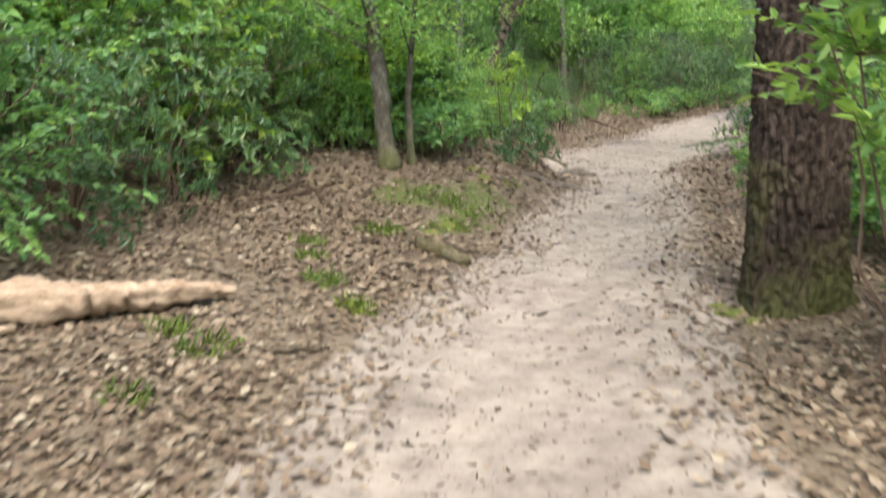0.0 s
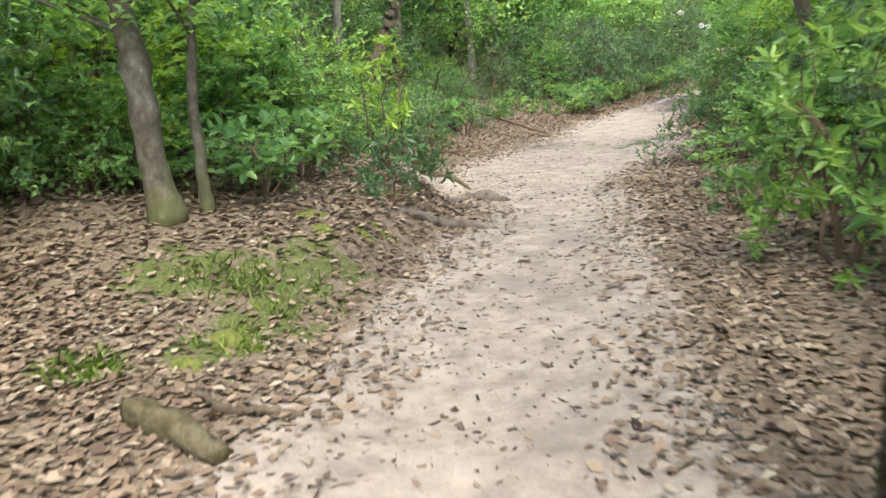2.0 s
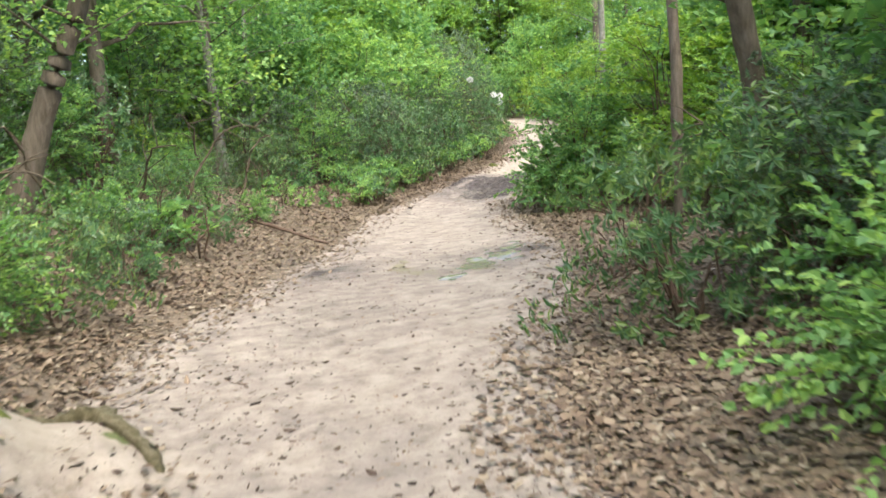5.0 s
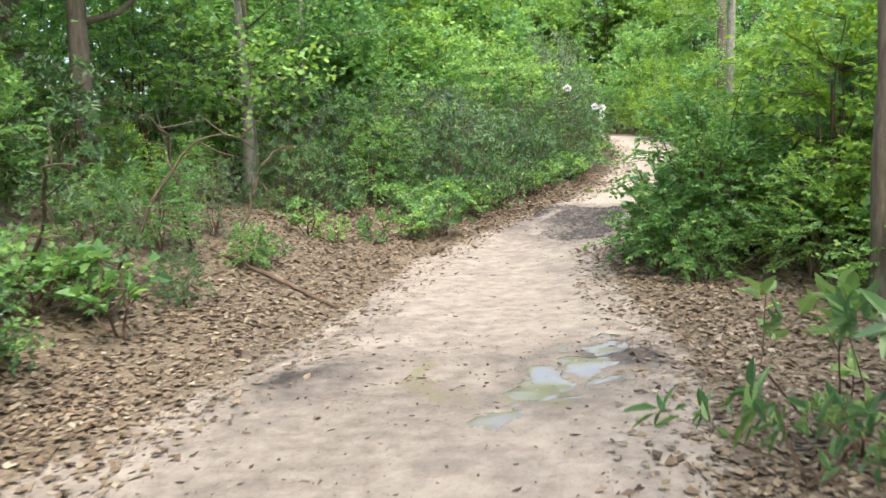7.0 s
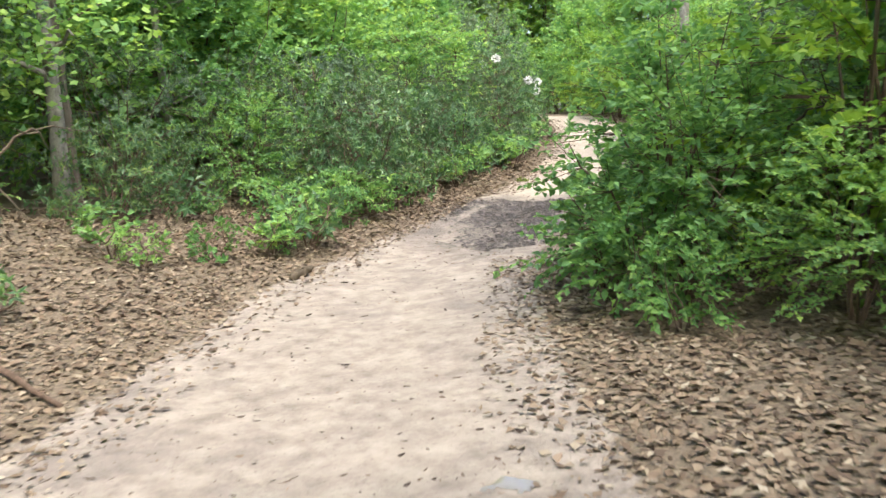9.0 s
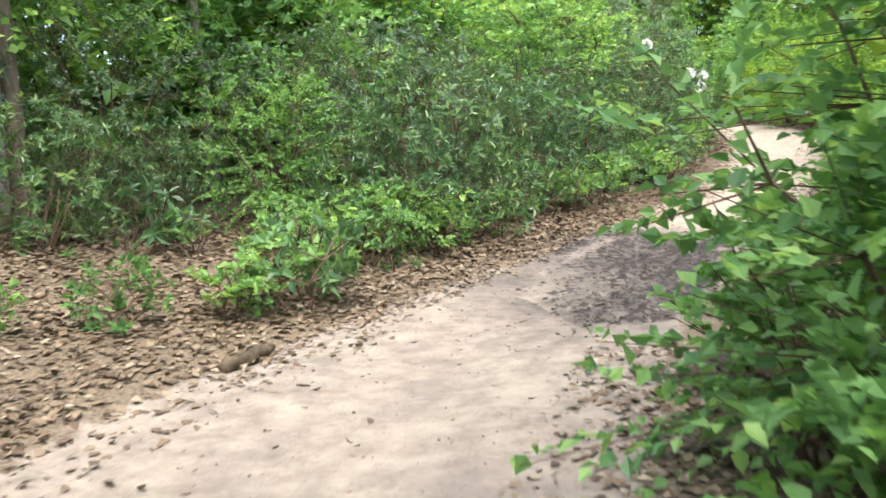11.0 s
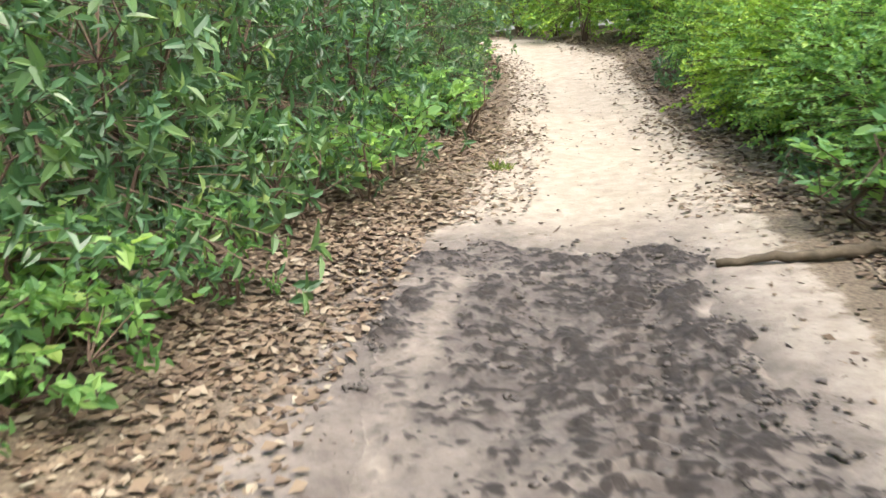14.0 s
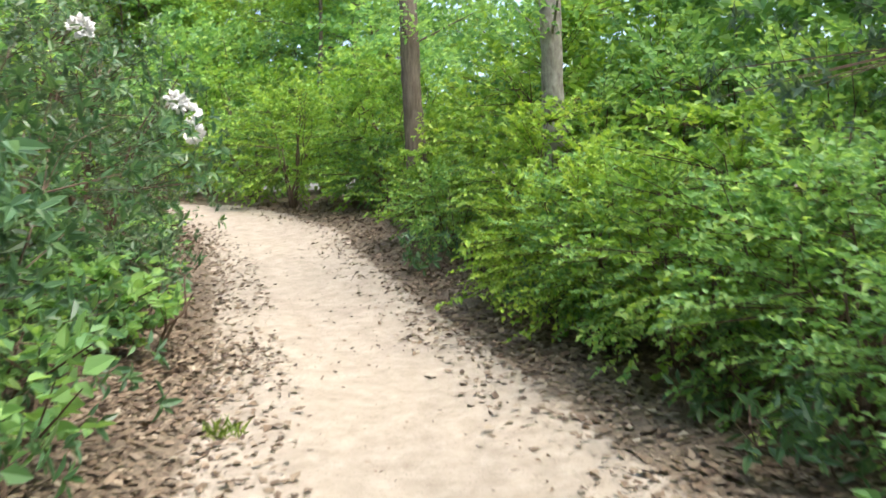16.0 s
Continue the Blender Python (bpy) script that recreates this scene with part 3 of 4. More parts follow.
def copy_at(ob, x, y, turn, scale, sink=0.02):
    c = copy_thing(ob, pose(x, y, ground_z(x, y) - sink, 0, 0, math.degrees(turn)))
    c.scale = (scale, scale, scale)
    return c


PALETTE = {}


def kinds():
    """One of each kind of bush, the first of its copies."""
    spec = [
        ("beech_bush", "leafy green beech bush with flat sprays of leaves", 2.3, 1.2, 7, 270, "spray", 0.085, 0.056, M_BEECH, 0.0, 17, True),
        ("hazel_bush", "light green hazel bush with broad soft leaves", 2.0, 1.1, 7, 190, "spray", 0.10, 0.070, M_BEECH, 0.0, 14, False),
        ("laurel_bush", "dark glossy laurel bush with long leaves", 1.9, 1.1, 8, 230, "whorl", 0.11, 0.038, M_LAUREL, 0.0, 11, False),
        ("holly_bush", "dense dark evergreen bush with small leaves", 2.6, 1.2, 8, 330, "whorl", 0.068, 0.034, M_YEW, 0.0, 15, True),
        ("young_bush", "bright yellow-green bush with fresh leaves", 2.2, 1.2, 7, 270, "spray", 0.085, 0.055, M_BRIGHT, 0.0, 17, True),
        ("understorey_tree", "tall many-stemmed woodland shrub in fresh green leaf", 6.5, 2.3, 6, 620, "spray", 0.15, 0.10, M_BEECH, 0.02, 12, True),
        ("bright_understorey_tree", "tall many-stemmed shrub with yellow-green leaves", 6.5, 2.4, 6, 620, "spray", 0.15, 0.10, M_BRIGHT, 0.02, 12, True),
        ("thicket_bush", "tall dense green bush at the back of the thicket", 2.6, 1.35, 5, 300, "spray", 0.10, 0.066, M_BEECH, 0.0, 13, True),
    ]
    for name, label, h, r, ns, nt, style, le, wi, mat, low, per, simple in spec:
        PALETTE[name] = [shrub(name, label, h, r, ns, nt, style, le, wi, mat, 40 + 7 * len(PALETTE) + v, low, per, simple=simple) for v in (0, 1)]
    PALETTE["seedling"] = [shrub("seedling", "small green tree seedling growing from leaf litter", 0.42, 0.26, 3, 20, "spray", 0.07, 0.045, M_BEECH, 90 + v, 0.25, 9, "seedling") for v in (0, 1)]
    PALETTE["laurel_seedling"] = [shrub("laurel_seedling", "low glossy green plant growing from leaf litter", 0.40, 0.28, 3, 20, "whorl", 0.085, 0.034, M_LAUREL, 95 + v, 0.2, 9, "seedling") for v in (0, 1)]


kinds()
USED = {}


def plant(kind, x, y, scale, turn):
    """The first time the made bush itself, then copies of it."""
    k = USED.get(kind, 0)
    USED[kind] = k + 1
    ob = PALETTE[kind][k % 2]
    if k < 2:
        return tagged(place(ob, x, y, turn, scale), group=kind)
    return copy_at(ob, x, y, turn, scale)


def beside(k, off):
    """A place beside the trail's point k, off metres outside its edge (left positive)."""
    n = np.array([-TAN[k, 1], TAN[k, 0]])
    return LINE[k, :2] + n * (np.sign(off) * LINE[k, 2] + off)


LEFT_Y, LEFT_OFF = [-8, 5, 9, 11, 13, 15, 18, 21, 23, 25, 27, 30, 33, 36, 50], [2.5, 2.6, 2.5, 2.2, 1.7, 2.6, 4.0, 3.9, 3.3, 2.6, 1.6, 1.3, 1.2, 1.1, 1.1]
RIGHT_Y, RIGHT_OFF = [-8, 3, 6, 9, 12, 15, 17, 19.3, 20.6, 22.5, 24, 26, 28, 30, 34, 50], [2.0, 1.9, 1.8, 1.8, 1.8, 1.8, 2.4, 2.1, 1.3, 1.2, 1.9, 1.7, 1.3, 1.1, 1.0, 1.1]


def hedges():
    rng = np.random.default_rng(3)
    step = np.cumsum(np.hypot(*np.gradient(LINE[:, :2], axis=0).T))
    for side, ys, offs in ((1, LEFT_Y, LEFT_OFF), (-1, RIGHT_Y, RIGHT_OFF)):
        for row, (extra, pitch) in enumerate(((0.0, 1.15), (1.3, 1.5), (2.9, 2.2), (4.8, 2.8))):
            s = 1.0 + rng.uniform(0, 1)
            while s < step[-1] - 1:
                k = int(np.searchsorted(step, s))
                y = LINE[k, 1]
                if y > (1.5 if row < 2 else -3):
                    off = side * (np.interp(y, ys, offs) + extra + rng.uniform(-0.25, 0.55))
                    px, py = beside(k, off)
                    d = abs(trail(px, py)[0][0]) - trail(px, py)[1][0]
                    if d > 0.7:
                        kind = choose(rng, side, y, row)
                        scale = (rng.uniform(0.42, 0.95), rng.uniform(0.8, 1.35), rng.uniform(1.2, 1.6), rng.uniform(1.6, 2.2))[row]
                        kind = "thicket_bush" if row > 1 else kind
                        plant(kind, px, py, scale, rng.uniform(0, 6.28))
                s += pitch * rng.uniform(0.8, 1.25)
        # a closed wall of taller shrubs behind
        for extra, pitch in ((5.6, 3.4), (9.0, 4.2)):
            s = 8.0 + rng.uniform(0, 2)
            while s < step[-1] - 1:
                k = int(np.searchsorted(step, s))
                px, py = beside(k, side * (np.interp(LINE[k, 1], ys, offs) + extra + rng.uniform(-0.6, 0.6)))
                d = trail(px, py)
                if abs(d[0][0]) - d[1][0] > 4.2 and (LINE[k, 1] < 31 or extra > 8):
                    bright = LINE[k, 1] > 27 and rng.random() < 0.65
                    plant("bright_understorey_tree" if bright else "understorey_tree", px, py, rng.uniform(0.8, 1.2), rng.uniform(0, 6.28))
                s += pitch * rng.uniform(0.8, 1.25)
    for q in range(22):
        px, py = 9 + q * 0.95 + rng.uniform(-0.8, 0.8), 50.5 - 0.028 * (q - 8) ** 2 * (q > 8) + rng.uniform(-2, 2)
        plant("bright_understorey_tree" if rng.random() < 0.6 else "understorey_tree", px, py, rng.uniform(1.0, 1.4), rng.uniform(0, 6.28))


def choose(rng, side, y, row):
    u = rng.random()
    if side > 0:
        if y < 12:
            return "laurel_bush" if u < 0.25 else "beech_bush" if u < 0.55 else "young_bush" if u < 0.85 else "hazel_bush"
        if y < 20:
            return "beech_bush" if u < 0.4 else "holly_bush" if u < 0.75 else "hazel_bush"
        return "laurel_bush" if u < 0.35 and row == 0 else "holly_bush" if u < 0.78 else "beech_bush" if u < 0.93 else "young_bush"
    if y < 18:
        return "beech_bush" if u < 0.4 else "laurel_bush" if u < 0.6 else "holly_bush" if u < 0.8 else "hazel_bush"
    if y < 24:
        return "young_bush" if u < 0.4 else "hazel_bush" if u < 0.8 else "beech_bush"
    if y < 29.5:
        return "beech_bush" if u < 0.55 else "holly_bush" if u < 0.8 else "hazel_bush"
    return "young_bush" if u < 0.6 else "beech_bush" if u < 0.85 else "hazel_bush"


hedges()


def tree(name, label, height, girth, mat, leaf_mat, seed, crown_low=0.35, spread=2.6, clusters=260, lean=0.0):
    rng = np.random.default_rng(seed)
    root = new(name)
    t = np.linspace(0, 1, 26)
    ph = rng.uniform(0, 6, 2)
    px = lean * height * t + 0.10 * np.sin(t * 5 + ph[0]) * t * 3
    py = 0.10 * np.sin(t * 4 + ph[1]) * t * 3
    p = np.stack([px, py, height * t - 0.1], 1)
    rad = girth * (1 - 0.85 * t) * (1 + 0.45 * np.exp(-t * height / 0.25))
    wood = Geo()
    tube(wood, p, rad, 14, 0.03, rng)
    part("trunk", wood, mat, root, smooth=True)
    limbs, blades = Geo(), Geo()
    tips = []
    for k in range(16):
        f = rng.uniform(crown_low, 0.97)
        i = int(f * 25)
        a = rng.uniform(0, 6.28)
        reach = spread * rng.uniform(0.5, 1.0) * (1.15 - f * 0.6)
        s = np.linspace(0, 1, 6)
        q = p[i] + np.stack([np.cos(a) * reach * s, np.sin(a) * reach * s, reach * 0.45 * s - 0.25 * reach * s**2], 1)
        q[1:] += rng.normal(0, 0.06, (5, 3))
        tube(limbs, q, np.linspace(rad[i] * 0.45, 0.01, 6), 6)
        tips.append(q)
    tagged(part("branchwork", limbs, mat, root, smooth=True), kind="stuff")
    for k in range(clusters):
        q = tips[rng.integers(len(tips))]
        c = q[rng.integers(2, 6)] + rng.normal(0, 0.45, 3) * [1, 1, 0.6]
        n = 34
        pos = c + rng.normal(0, 0.30, (n, 3)) * [1, 1, 0.45]
        turn = rng.normal(0, 1, (n, 3)) * [1, 1, 0.4]
        up = unit(np.array([0, 0, 1.0]) + rng.normal(0, 0.5, (n, 3)))
        size = rng.uniform(0.085, 0.15, n)
        way = unit(turn)
        side = unit(np.cross(way, up))
        v = np.stack([pos, pos + way * size[:, None] * 0.45 + side * size[:, None] * 0.32, pos + way * size[:, None], pos + way * size[:, None] * 0.45 - side * size[:, None] * 0.32 + [0, 0, 0.01]], 1).reshape(-1, 3)
        blades.add(v, np.arange(n)[:, None] * 4 + [0, 1, 2, 3])
    part("crown", blades, leaf_mat, root)
    return tagged(root, label, "tree")


def wood_lot():
    rng = np.random.default_rng(12)
    stock = [tree("oak_tree", "tall grey-barked oak tree in full leaf", 11, 0.17, M_BARK_OAK, M_BEECH, 5, 0.2, 3.0, 230),
             tree("beech_tree", "slender grey beech tree in full leaf", 9, 0.11, M_BARK_BEECH, M_BEECH, 6, 0.14, 2.8, 230),
             tree("ash_tree", "young tree with light green leaves", 7.5, 0.08, M_BARK_OAK, M_BRIGHT, 8, 0.12, 2.4, 260)]
    used = 0
    step = np.cumsum(np.hypot(*np.gradient(LINE[:, :2], axis=0).T))
    spots = []
    for side in (1, -1):
        for extra, pitch in ((5.2, 4.6), (8.6, 6.0), (13.5, 8.5)):
            s = rng.uniform(0, 3)
            while s < step[-1] - 1:
                k = int(np.searchsorted(step, s))
                px, py = beside(k, side * (extra + rng.uniform(-0.8, 0.8)))
                d = trail(px, py)
                if abs(d[0][0]) - d[1][0] > 3.4:
                    spots.append((px, py, side, LINE[k, 1], extra))
                s += pitch * rng.uniform(0.8, 1.3)
    for k in range(16):
        a = rng.uniform(0, 1)
        spots.append((6 + 20 * a + rng.uniform(-1, 1), 49 + 6 * rng.random() - 14 * max(0, a - 0.6), -1, 40, 8))
    # five added trees, their crowns put here to shade the left bank
    spots += [(0.3, 20.2, 1, 19, 5), (1.6, 23.8, 1, 22, 5), (-0.9, 16.2, 1, 15, 5), (3.6, 26.6, 1, 24, 5), (-2.6, 12.6, 1, 12, 5)]
    for px, py, side, y, extra in spots:
        bright = y > 24 and side < 0 or y > 31
        kind = 2 if bright and rng.random() < 0.7 else int(rng.integers(0, 2))
        scale = rng.uniform(0.8, 1.15)
        if used < 3 and kind == used:
            tagged(place(stock[kind], px, py, rng.uniform(0, 6.28), scale), group="wood")
            used += 1
        else:
            copy_at(stock[kind], px, py, rng.uniform(0, 6.28), scale)
    for kind in range(used, 3):
        place(stock[kind], -12 - 3 * kind, 14, 0, 1)


wood_lot()


# ---- the large pine beside the path ----
def pine(x, y, radius):
    root = new("pine_tree")
    root.location = (x, y, ground_z(x, y))
    nz, na = 400, 200
    zz = np.concatenate([np.linspace(-0.15, 4.2, 340), np.linspace(4.3, 13, 60)])
    ang = np.arange(na) * 2 * math.pi / na
    Z, A = np.meshgrid(zz, ang, indexing="ij")
    u = A / (2 * math.pi)
    blendw = 1 - smooth01((u - 0.88) / 0.12)
    def wrap(sx, sz, oc):
        return fbm(u * sx, Z * sz, oc) * blendw + fbm((u - 1) * sx, Z * sz, oc) * (1 - blendw)
    warp = wrap(12, 2.4, 3) - 0.5
    plates = np.abs(((u * 32 + warp * 2.4) % 1) - 0.5) * 2
    crack = smooth01((plates - 0.08) / 0.45)
    cross = smooth01((np.abs(wrap(30, 11, 2) - 0.5) - 0.03) / 0.10)
    R = radius * (1 - 0.028 * np.maximum(Z, 0)) * (1 + 0.30 * np.exp(-np.maximum(Z, -0.05) / 0.22) * (0.75 + 0.5 * np.cos(3 * A + 0.6)))
    R = R + 0.030 * crack * (0.3 + 0.7 * cross) + 0.034 * (wrap(60, 34, 4) - 0.5) - 0.012
    wood = Geo()
    v = np.stack([R * np.cos(A), R * np.sin(A), Z], -1).reshape(-1, 3)
    i, j = np.meshgrid(np.arange(nz - 1), np.arange(na), indexing="ij")
    wood.add(v, np.stack([i * na + j, i * na + (j + 1) % na, (i + 1) * na + (j + 1) % na, (i + 1) * na + j], -1).reshape(-1, 4))
    part("trunk", wood, M_BARK_PINE, root, smooth=True)
    rng = np.random.default_rng(77)
    limbs, blades = Geo(), Geo()
    for k in range(18):
        z0, a, reach = rng.uniform(5.5, 12.8), rng.uniform(0, 6.28), rng.uniform(1.5, 3.2)
        s = np.linspace(0, 1, 6)
        q = np.stack([np.cos(a) * reach * s, np.sin(a) * reach * s, z0 + 0.25 * reach * s], 1)
        tube(limbs, q, np.linspace(0.05, 0.01, 6), 6)
        for c in q[2:]:
            for _ in range(4):
                n = 30
                pos = np.repeat((c + rng.normal(0, 0.35, 3))[None], n, 0)
                add_leaves(blades, pos, rng.normal(0, 1, (n, 3)), rng.normal(0, 1, (n, 3)), rng.uniform(0.15, 0.28, n), 0.02, 0.1, 0.1)
    tagged(part("branchwork", limbs, M_BARK_PINE, root, smooth=True), kind="stuff")
    part("crown", blades, M_YEW, root)
    tagged(root, "old pine trunk with deeply furrowed reddish-brown bark and mossy foot", "tree")


pine(2.16, 5.02, 0.27)


def bent_tree(name, label, pts, r0, r1, mat, seed, crown=True, leaf_mat=None, knots=(), lowest=16):
    """A trunk along given bends, rising from the ground, with limbs and leaves above."""
    rng = np.random.default_rng(seed)
    pts = np.asarray(pts, float)
    x0, y0 = pts[0, :2]
    z0 = ground_z(x0, y0)
    root = new(name)
    root.location = (x0, y0, z0)
    t = np.linspace(0, 1, 40)
    k = np.linspace(0, 1, len(pts))
    p = np.stack([np.interp(t, k, pts[:, c]) for c in range(3)], 1) - [x0, y0, 0]
    p[:, :2] += np.cumsum(rng.normal(0, 0.006, (40, 2)), 0)
    p[0, 2] -= 0.1
    hgt = p[:, 2]
    rad = np.interp(t, [0, 1], [r0, r1]) * (1 + 0.5 * np.exp(-np.maximum(hgt, 0) / 0.12)) * (1 + 0.04 * np.sin(hgt * 5 + seed))
    for kz in knots:
        rad = rad * (1 + 0.22 * np.exp(-((hgt - kz) / 0.05) ** 2))
    wood = Geo()
    tube(wood, p, rad, 20, 0.025, rng)
    part("trunk", wood, mat, root, smooth=True)
    if crown:
        limbs, blades = Geo(), Geo()
        for _ in range(9):
            i = rng.integers(lowest, 39)
            a, reach = rng.uniform(0, 6.28), rng.uniform(0.7, 1.6)
            s = np.linspace(0, 1, 5)
            q = p[i] + np.stack([np.cos(a) * reach * s, np.sin(a) * reach * s, 0.5 * reach * s], 1)
            tube(limbs, q, np.linspace(0.018, 0.004, 5), 6)
            for c in q[1:]:
                n = 45
                pos = c + rng.normal(0, 0.22, (n, 3)) * [1, 1, 0.4]
                add_leaves(blades, pos, rng.normal(0, 1, (n, 3)) * [1, 1, 0.4], unit(np.array([0, 0, 1.0]) + rng.normal(0, 0.4, (n, 3))), rng.uniform(0.05, 0.09, n), 0.045)
        tagged(part("branchwork", limbs, mat, root, smooth=True), kind="stuff")
        part("crown", blades, leaf_mat or M_BEECH, root)
    return tagged(root, label, "tree")


bent_tree("beech_tree", "slender grey beech trunk with pale bark and dark knots", [(-0.60, 9.2, 0), (-0.65, 9.21, 0.7), (-0.73, 9.25, 2.0), (-0.9, 9.35, 6.0)], 0.10, 0.06, M_BARK_MOTTLED, 3, True, M_BEECH, (0.68, 1.0))
bent_tree("beech_sapling", "thin grey beech stem beside a larger trunk", [(-0.36, 9.35, 0), (-0.32, 9.38, 0.9), (-0.16, 9.5, 2.2), (0.24, 9.7, 5.0)], 0.042, 0.018, M_BARK_MOTTLED, 4)
bent_tree("leaning_tree", "leaning grey-brown tree trunk among bushes", [(0.6, 18.9, 0), (1.1, 18.8, 1.2), (1.6, 18.7, 2.2), (3.0, 18.6, 6.0)], 0.16, 0.07, M_BARK_OAK, 5)
bent_tree("leaning_tree", "dark leaning trunk rising out of the bushes over the path", [(6.9, 14.6, 0), (6.75, 14.55, 1.5), (6.2, 14.4, 3.2), (5.2, 14.1, 6.0)], 0.12, 0.06, M_BARK_OAK, 15)
bent_tree("oak_sapling", "upright brown trunk beside the path's bushes", [(8.45, 17.9, 0), (8.45, 17.9, 2), (8.5, 18.0, 6)], 0.09, 0.05, M_BARK_OAK, 6, lowest=28)
bent_tree("grey_tree", "pale grey trunk standing behind bright bushes", [(15.5, 31.0, 0), (15.5, 31.0, 2.5), (15.6, 31.0, 8)], 0.12, 0.08, M_BARK_BEECH, 7)
bent_tree("grey_tree", "dark grey trunk standing behind bright bushes", [(17.8, 35.0, 0), (17.8, 35.0, 2.5), (17.9, 35.1, 8)], 0.17, 0.1, M_BARK_OAK, 8)
bent_tree("grey_tree", "grey trunk in the shade behind bushes", [(3.7, 26.9, 0), (3.7, 26.9, 2.5), (3.8, 27.1, 8)], 0.11, 0.08, M_BARK_OAK, 9)


# ---- things beside and on the path ----
def rod(name, label, category, pts, radii, mat, seed, sides=10, lift=0.0, wobble=0.06, sub=8, group="", groove=0.3):
    """A stick, root or log that follows the ground; the third number of a point is its height over it."""
    rng = np.random.default_rng(seed)
    pts = np.asarray(pts, float)
    t = np.linspace(0, 1, sub * (len(pts) - 1) + 1)
    k = np.linspace(0, 1, len(pts))
    p = np.stack([np.interp(t, k, pts[:, c]) for c in range(3)], 1)
    w = np.array([0.25, 0.5, 0.25])
    for _ in range(3):
        p[1:-1] = p[:-2] * w[0] + p[1:-1] * w[1] + p[2:] * w[2]
    p[:, 2] += land(p[:, 0], p[:, 1]) + lift
    p[1:-1] += rng.normal(0, 0.006, (len(t) - 2, 3))
    rad = np.interp(t, np.linspace(0, 1, len(radii)), radii) * (1 + 0.12 * np.sin(t * 19 + seed) + rng.normal(0, 0.04, len(t)))
    base = p[len(p) // 2].copy()
    base[2] = ground_z(base[0], base[1])
    geo = Geo()
    tube(geo, p - base, rad, sides, wobble, rng, True, groove)
    ob = part(name, geo, mat, smooth=True)
    ob.location = base
    return tagged(ob, label, category, group)


def roots():
    g = "roots in the path"
    lab = "grey weathered tree root lying across the sandy path"
    rod("tree_root", lab, "root", [(1.15, 11.75, -0.01), (1.5, 12.1, 0.02), (1.8, 12.3, 0.04), (2.0, 12.25, 0.045), (2.16, 12.08, -0.01)], [0.015, 0.03, 0.05, 0.075, 0.055], M_ROOT, 1, lift=-0.012, group=g)
    rod("tree_root", lab, "root", [(0.8, 10.05, -0.02), (1.15, 10.35, 0.03), (1.5, 10.6, 0.04), (1.85, 10.5, -0.02)], [0.03, 0.045, 0.055, 0.03], M_ROOT, 2, lift=-0.012, group=g)
    rod("tree_root", lab, "root", [(1.25, 11.35, -0.02), (1.5, 11.55, 0.02), (1.75, 11.75, 0.03), (1.9, 11.9, -0.03)], [0.02, 0.026, 0.028, 0.015], M_ROOT, 3, lift=-0.012, group=g)
    rod("tree_root", lab, "root", [(1.3, 11.15, -0.02), (1.55, 11.2, 0.02), (1.78, 11.3, 0.015), (1.98, 11.45, -0.03)], [0.018, 0.022, 0.022, 0.012], M_ROOT, 4, lift=-0.012, group=g)
    rod("tree_root", lab, "root", [(2.05, 12.5, -0.02), (2.35, 12.4, 0.0), (2.6, 12.05, -0.01), (2.7, 11.8, -0.03)], [0.012, 0.012, 0.01, 0.006], M_ROOT, 5, lift=-0.012, group=g)
    rod("mossy_root", "moss-grown root curving over a pale sand bank", "root", [(0.95, 13.75, -0.03), (1.3, 13.72, 0.0), (1.58, 13.54, 0.02), (1.78, 13.1, 0.03), (1.95, 12.5, -0.04)], [0.03, 0.06, 0.065, 0.045, 0.02], M_BARK_MOSSY, 6, 12, -0.015, 0.12, 10, groove=0.5)
    rod("wood_chip", "pale splinter of bare wood on the sand", "wood chip", [(1.70, 11.93, 0.02), (1.80, 12.12, 0.035)], [0.02, 0.012], M_LOG, 7, 6)


M_BARK_MOSSY = bark_material("mossy_bark", [(0.33, (0.030, 0.027, 0.014)), (0.5, (0.088, 0.076, 0.040)), (0.75, (0.20, 0.175, 0.12))], (7, 7, 7), depth=0.02)
M_DARKWOOD = bark_material("rotten_wood", [(0.3, (0.035, 0.028, 0.02)), (0.55, (0.10, 0.08, 0.055)), (0.8, (0.20, 0.16, 0.11))], (6, 6, 6), depth=0.008)
roots()
rod("fallen_log", "pale barkless log with a split hollow end", "log", [(-3.0, 3.45, 0.10), (-2.5, 3.8, 0.11), (-2.0, 4.2, 0.11), (-1.6, 4.52, 0.10), (-1.2, 4.82, 0.07)], [0.10, 0.105, 0.095, 0.08, 0.03], M_LOG, 11, 24, 0, 0.05, 14, groove=0.55)
rod("broken_branch", "reddish broken branch lying against a pale log", "branch", [(-2.9, 3.30, 0.04), (-2.4, 3.62, 0.05), (-2.05, 3.95, 0.04)], [0.05, 0.05, 0.02], M_LOG, 12, 10, 0, 0.1)
rod("rotten_log", "short mossy rotten log lying in leaf litter", "log", [(-0.18, 6.66, 0.04), (0.0, 6.52, 0.05), (0.2, 6.34, 0.03)], [0.055, 0.065, 0.05], M_BARK_MOSSY, 13, 12, 0, 0.1)
rod("stick", "bent dark stick among fallen leaves", "stick", [(0.02, 6.86, 0.05), (0.14, 6.72, 0.03), (0.3, 6.74, 0.025), (0.46, 6.70, 0.01)], [0.014, 0.022, 0.02, 0.012], M_DARKWOOD, 14)
rod("stick", "short dark stick lying on leaf litter", "stick", [(-0.85, 4.1, 0.02), (-0.7, 4.18, 0.03), (-0.58, 4.3, 0.02)], [0.012, 0.018, 0.012], M_DARKWOOD, 15)
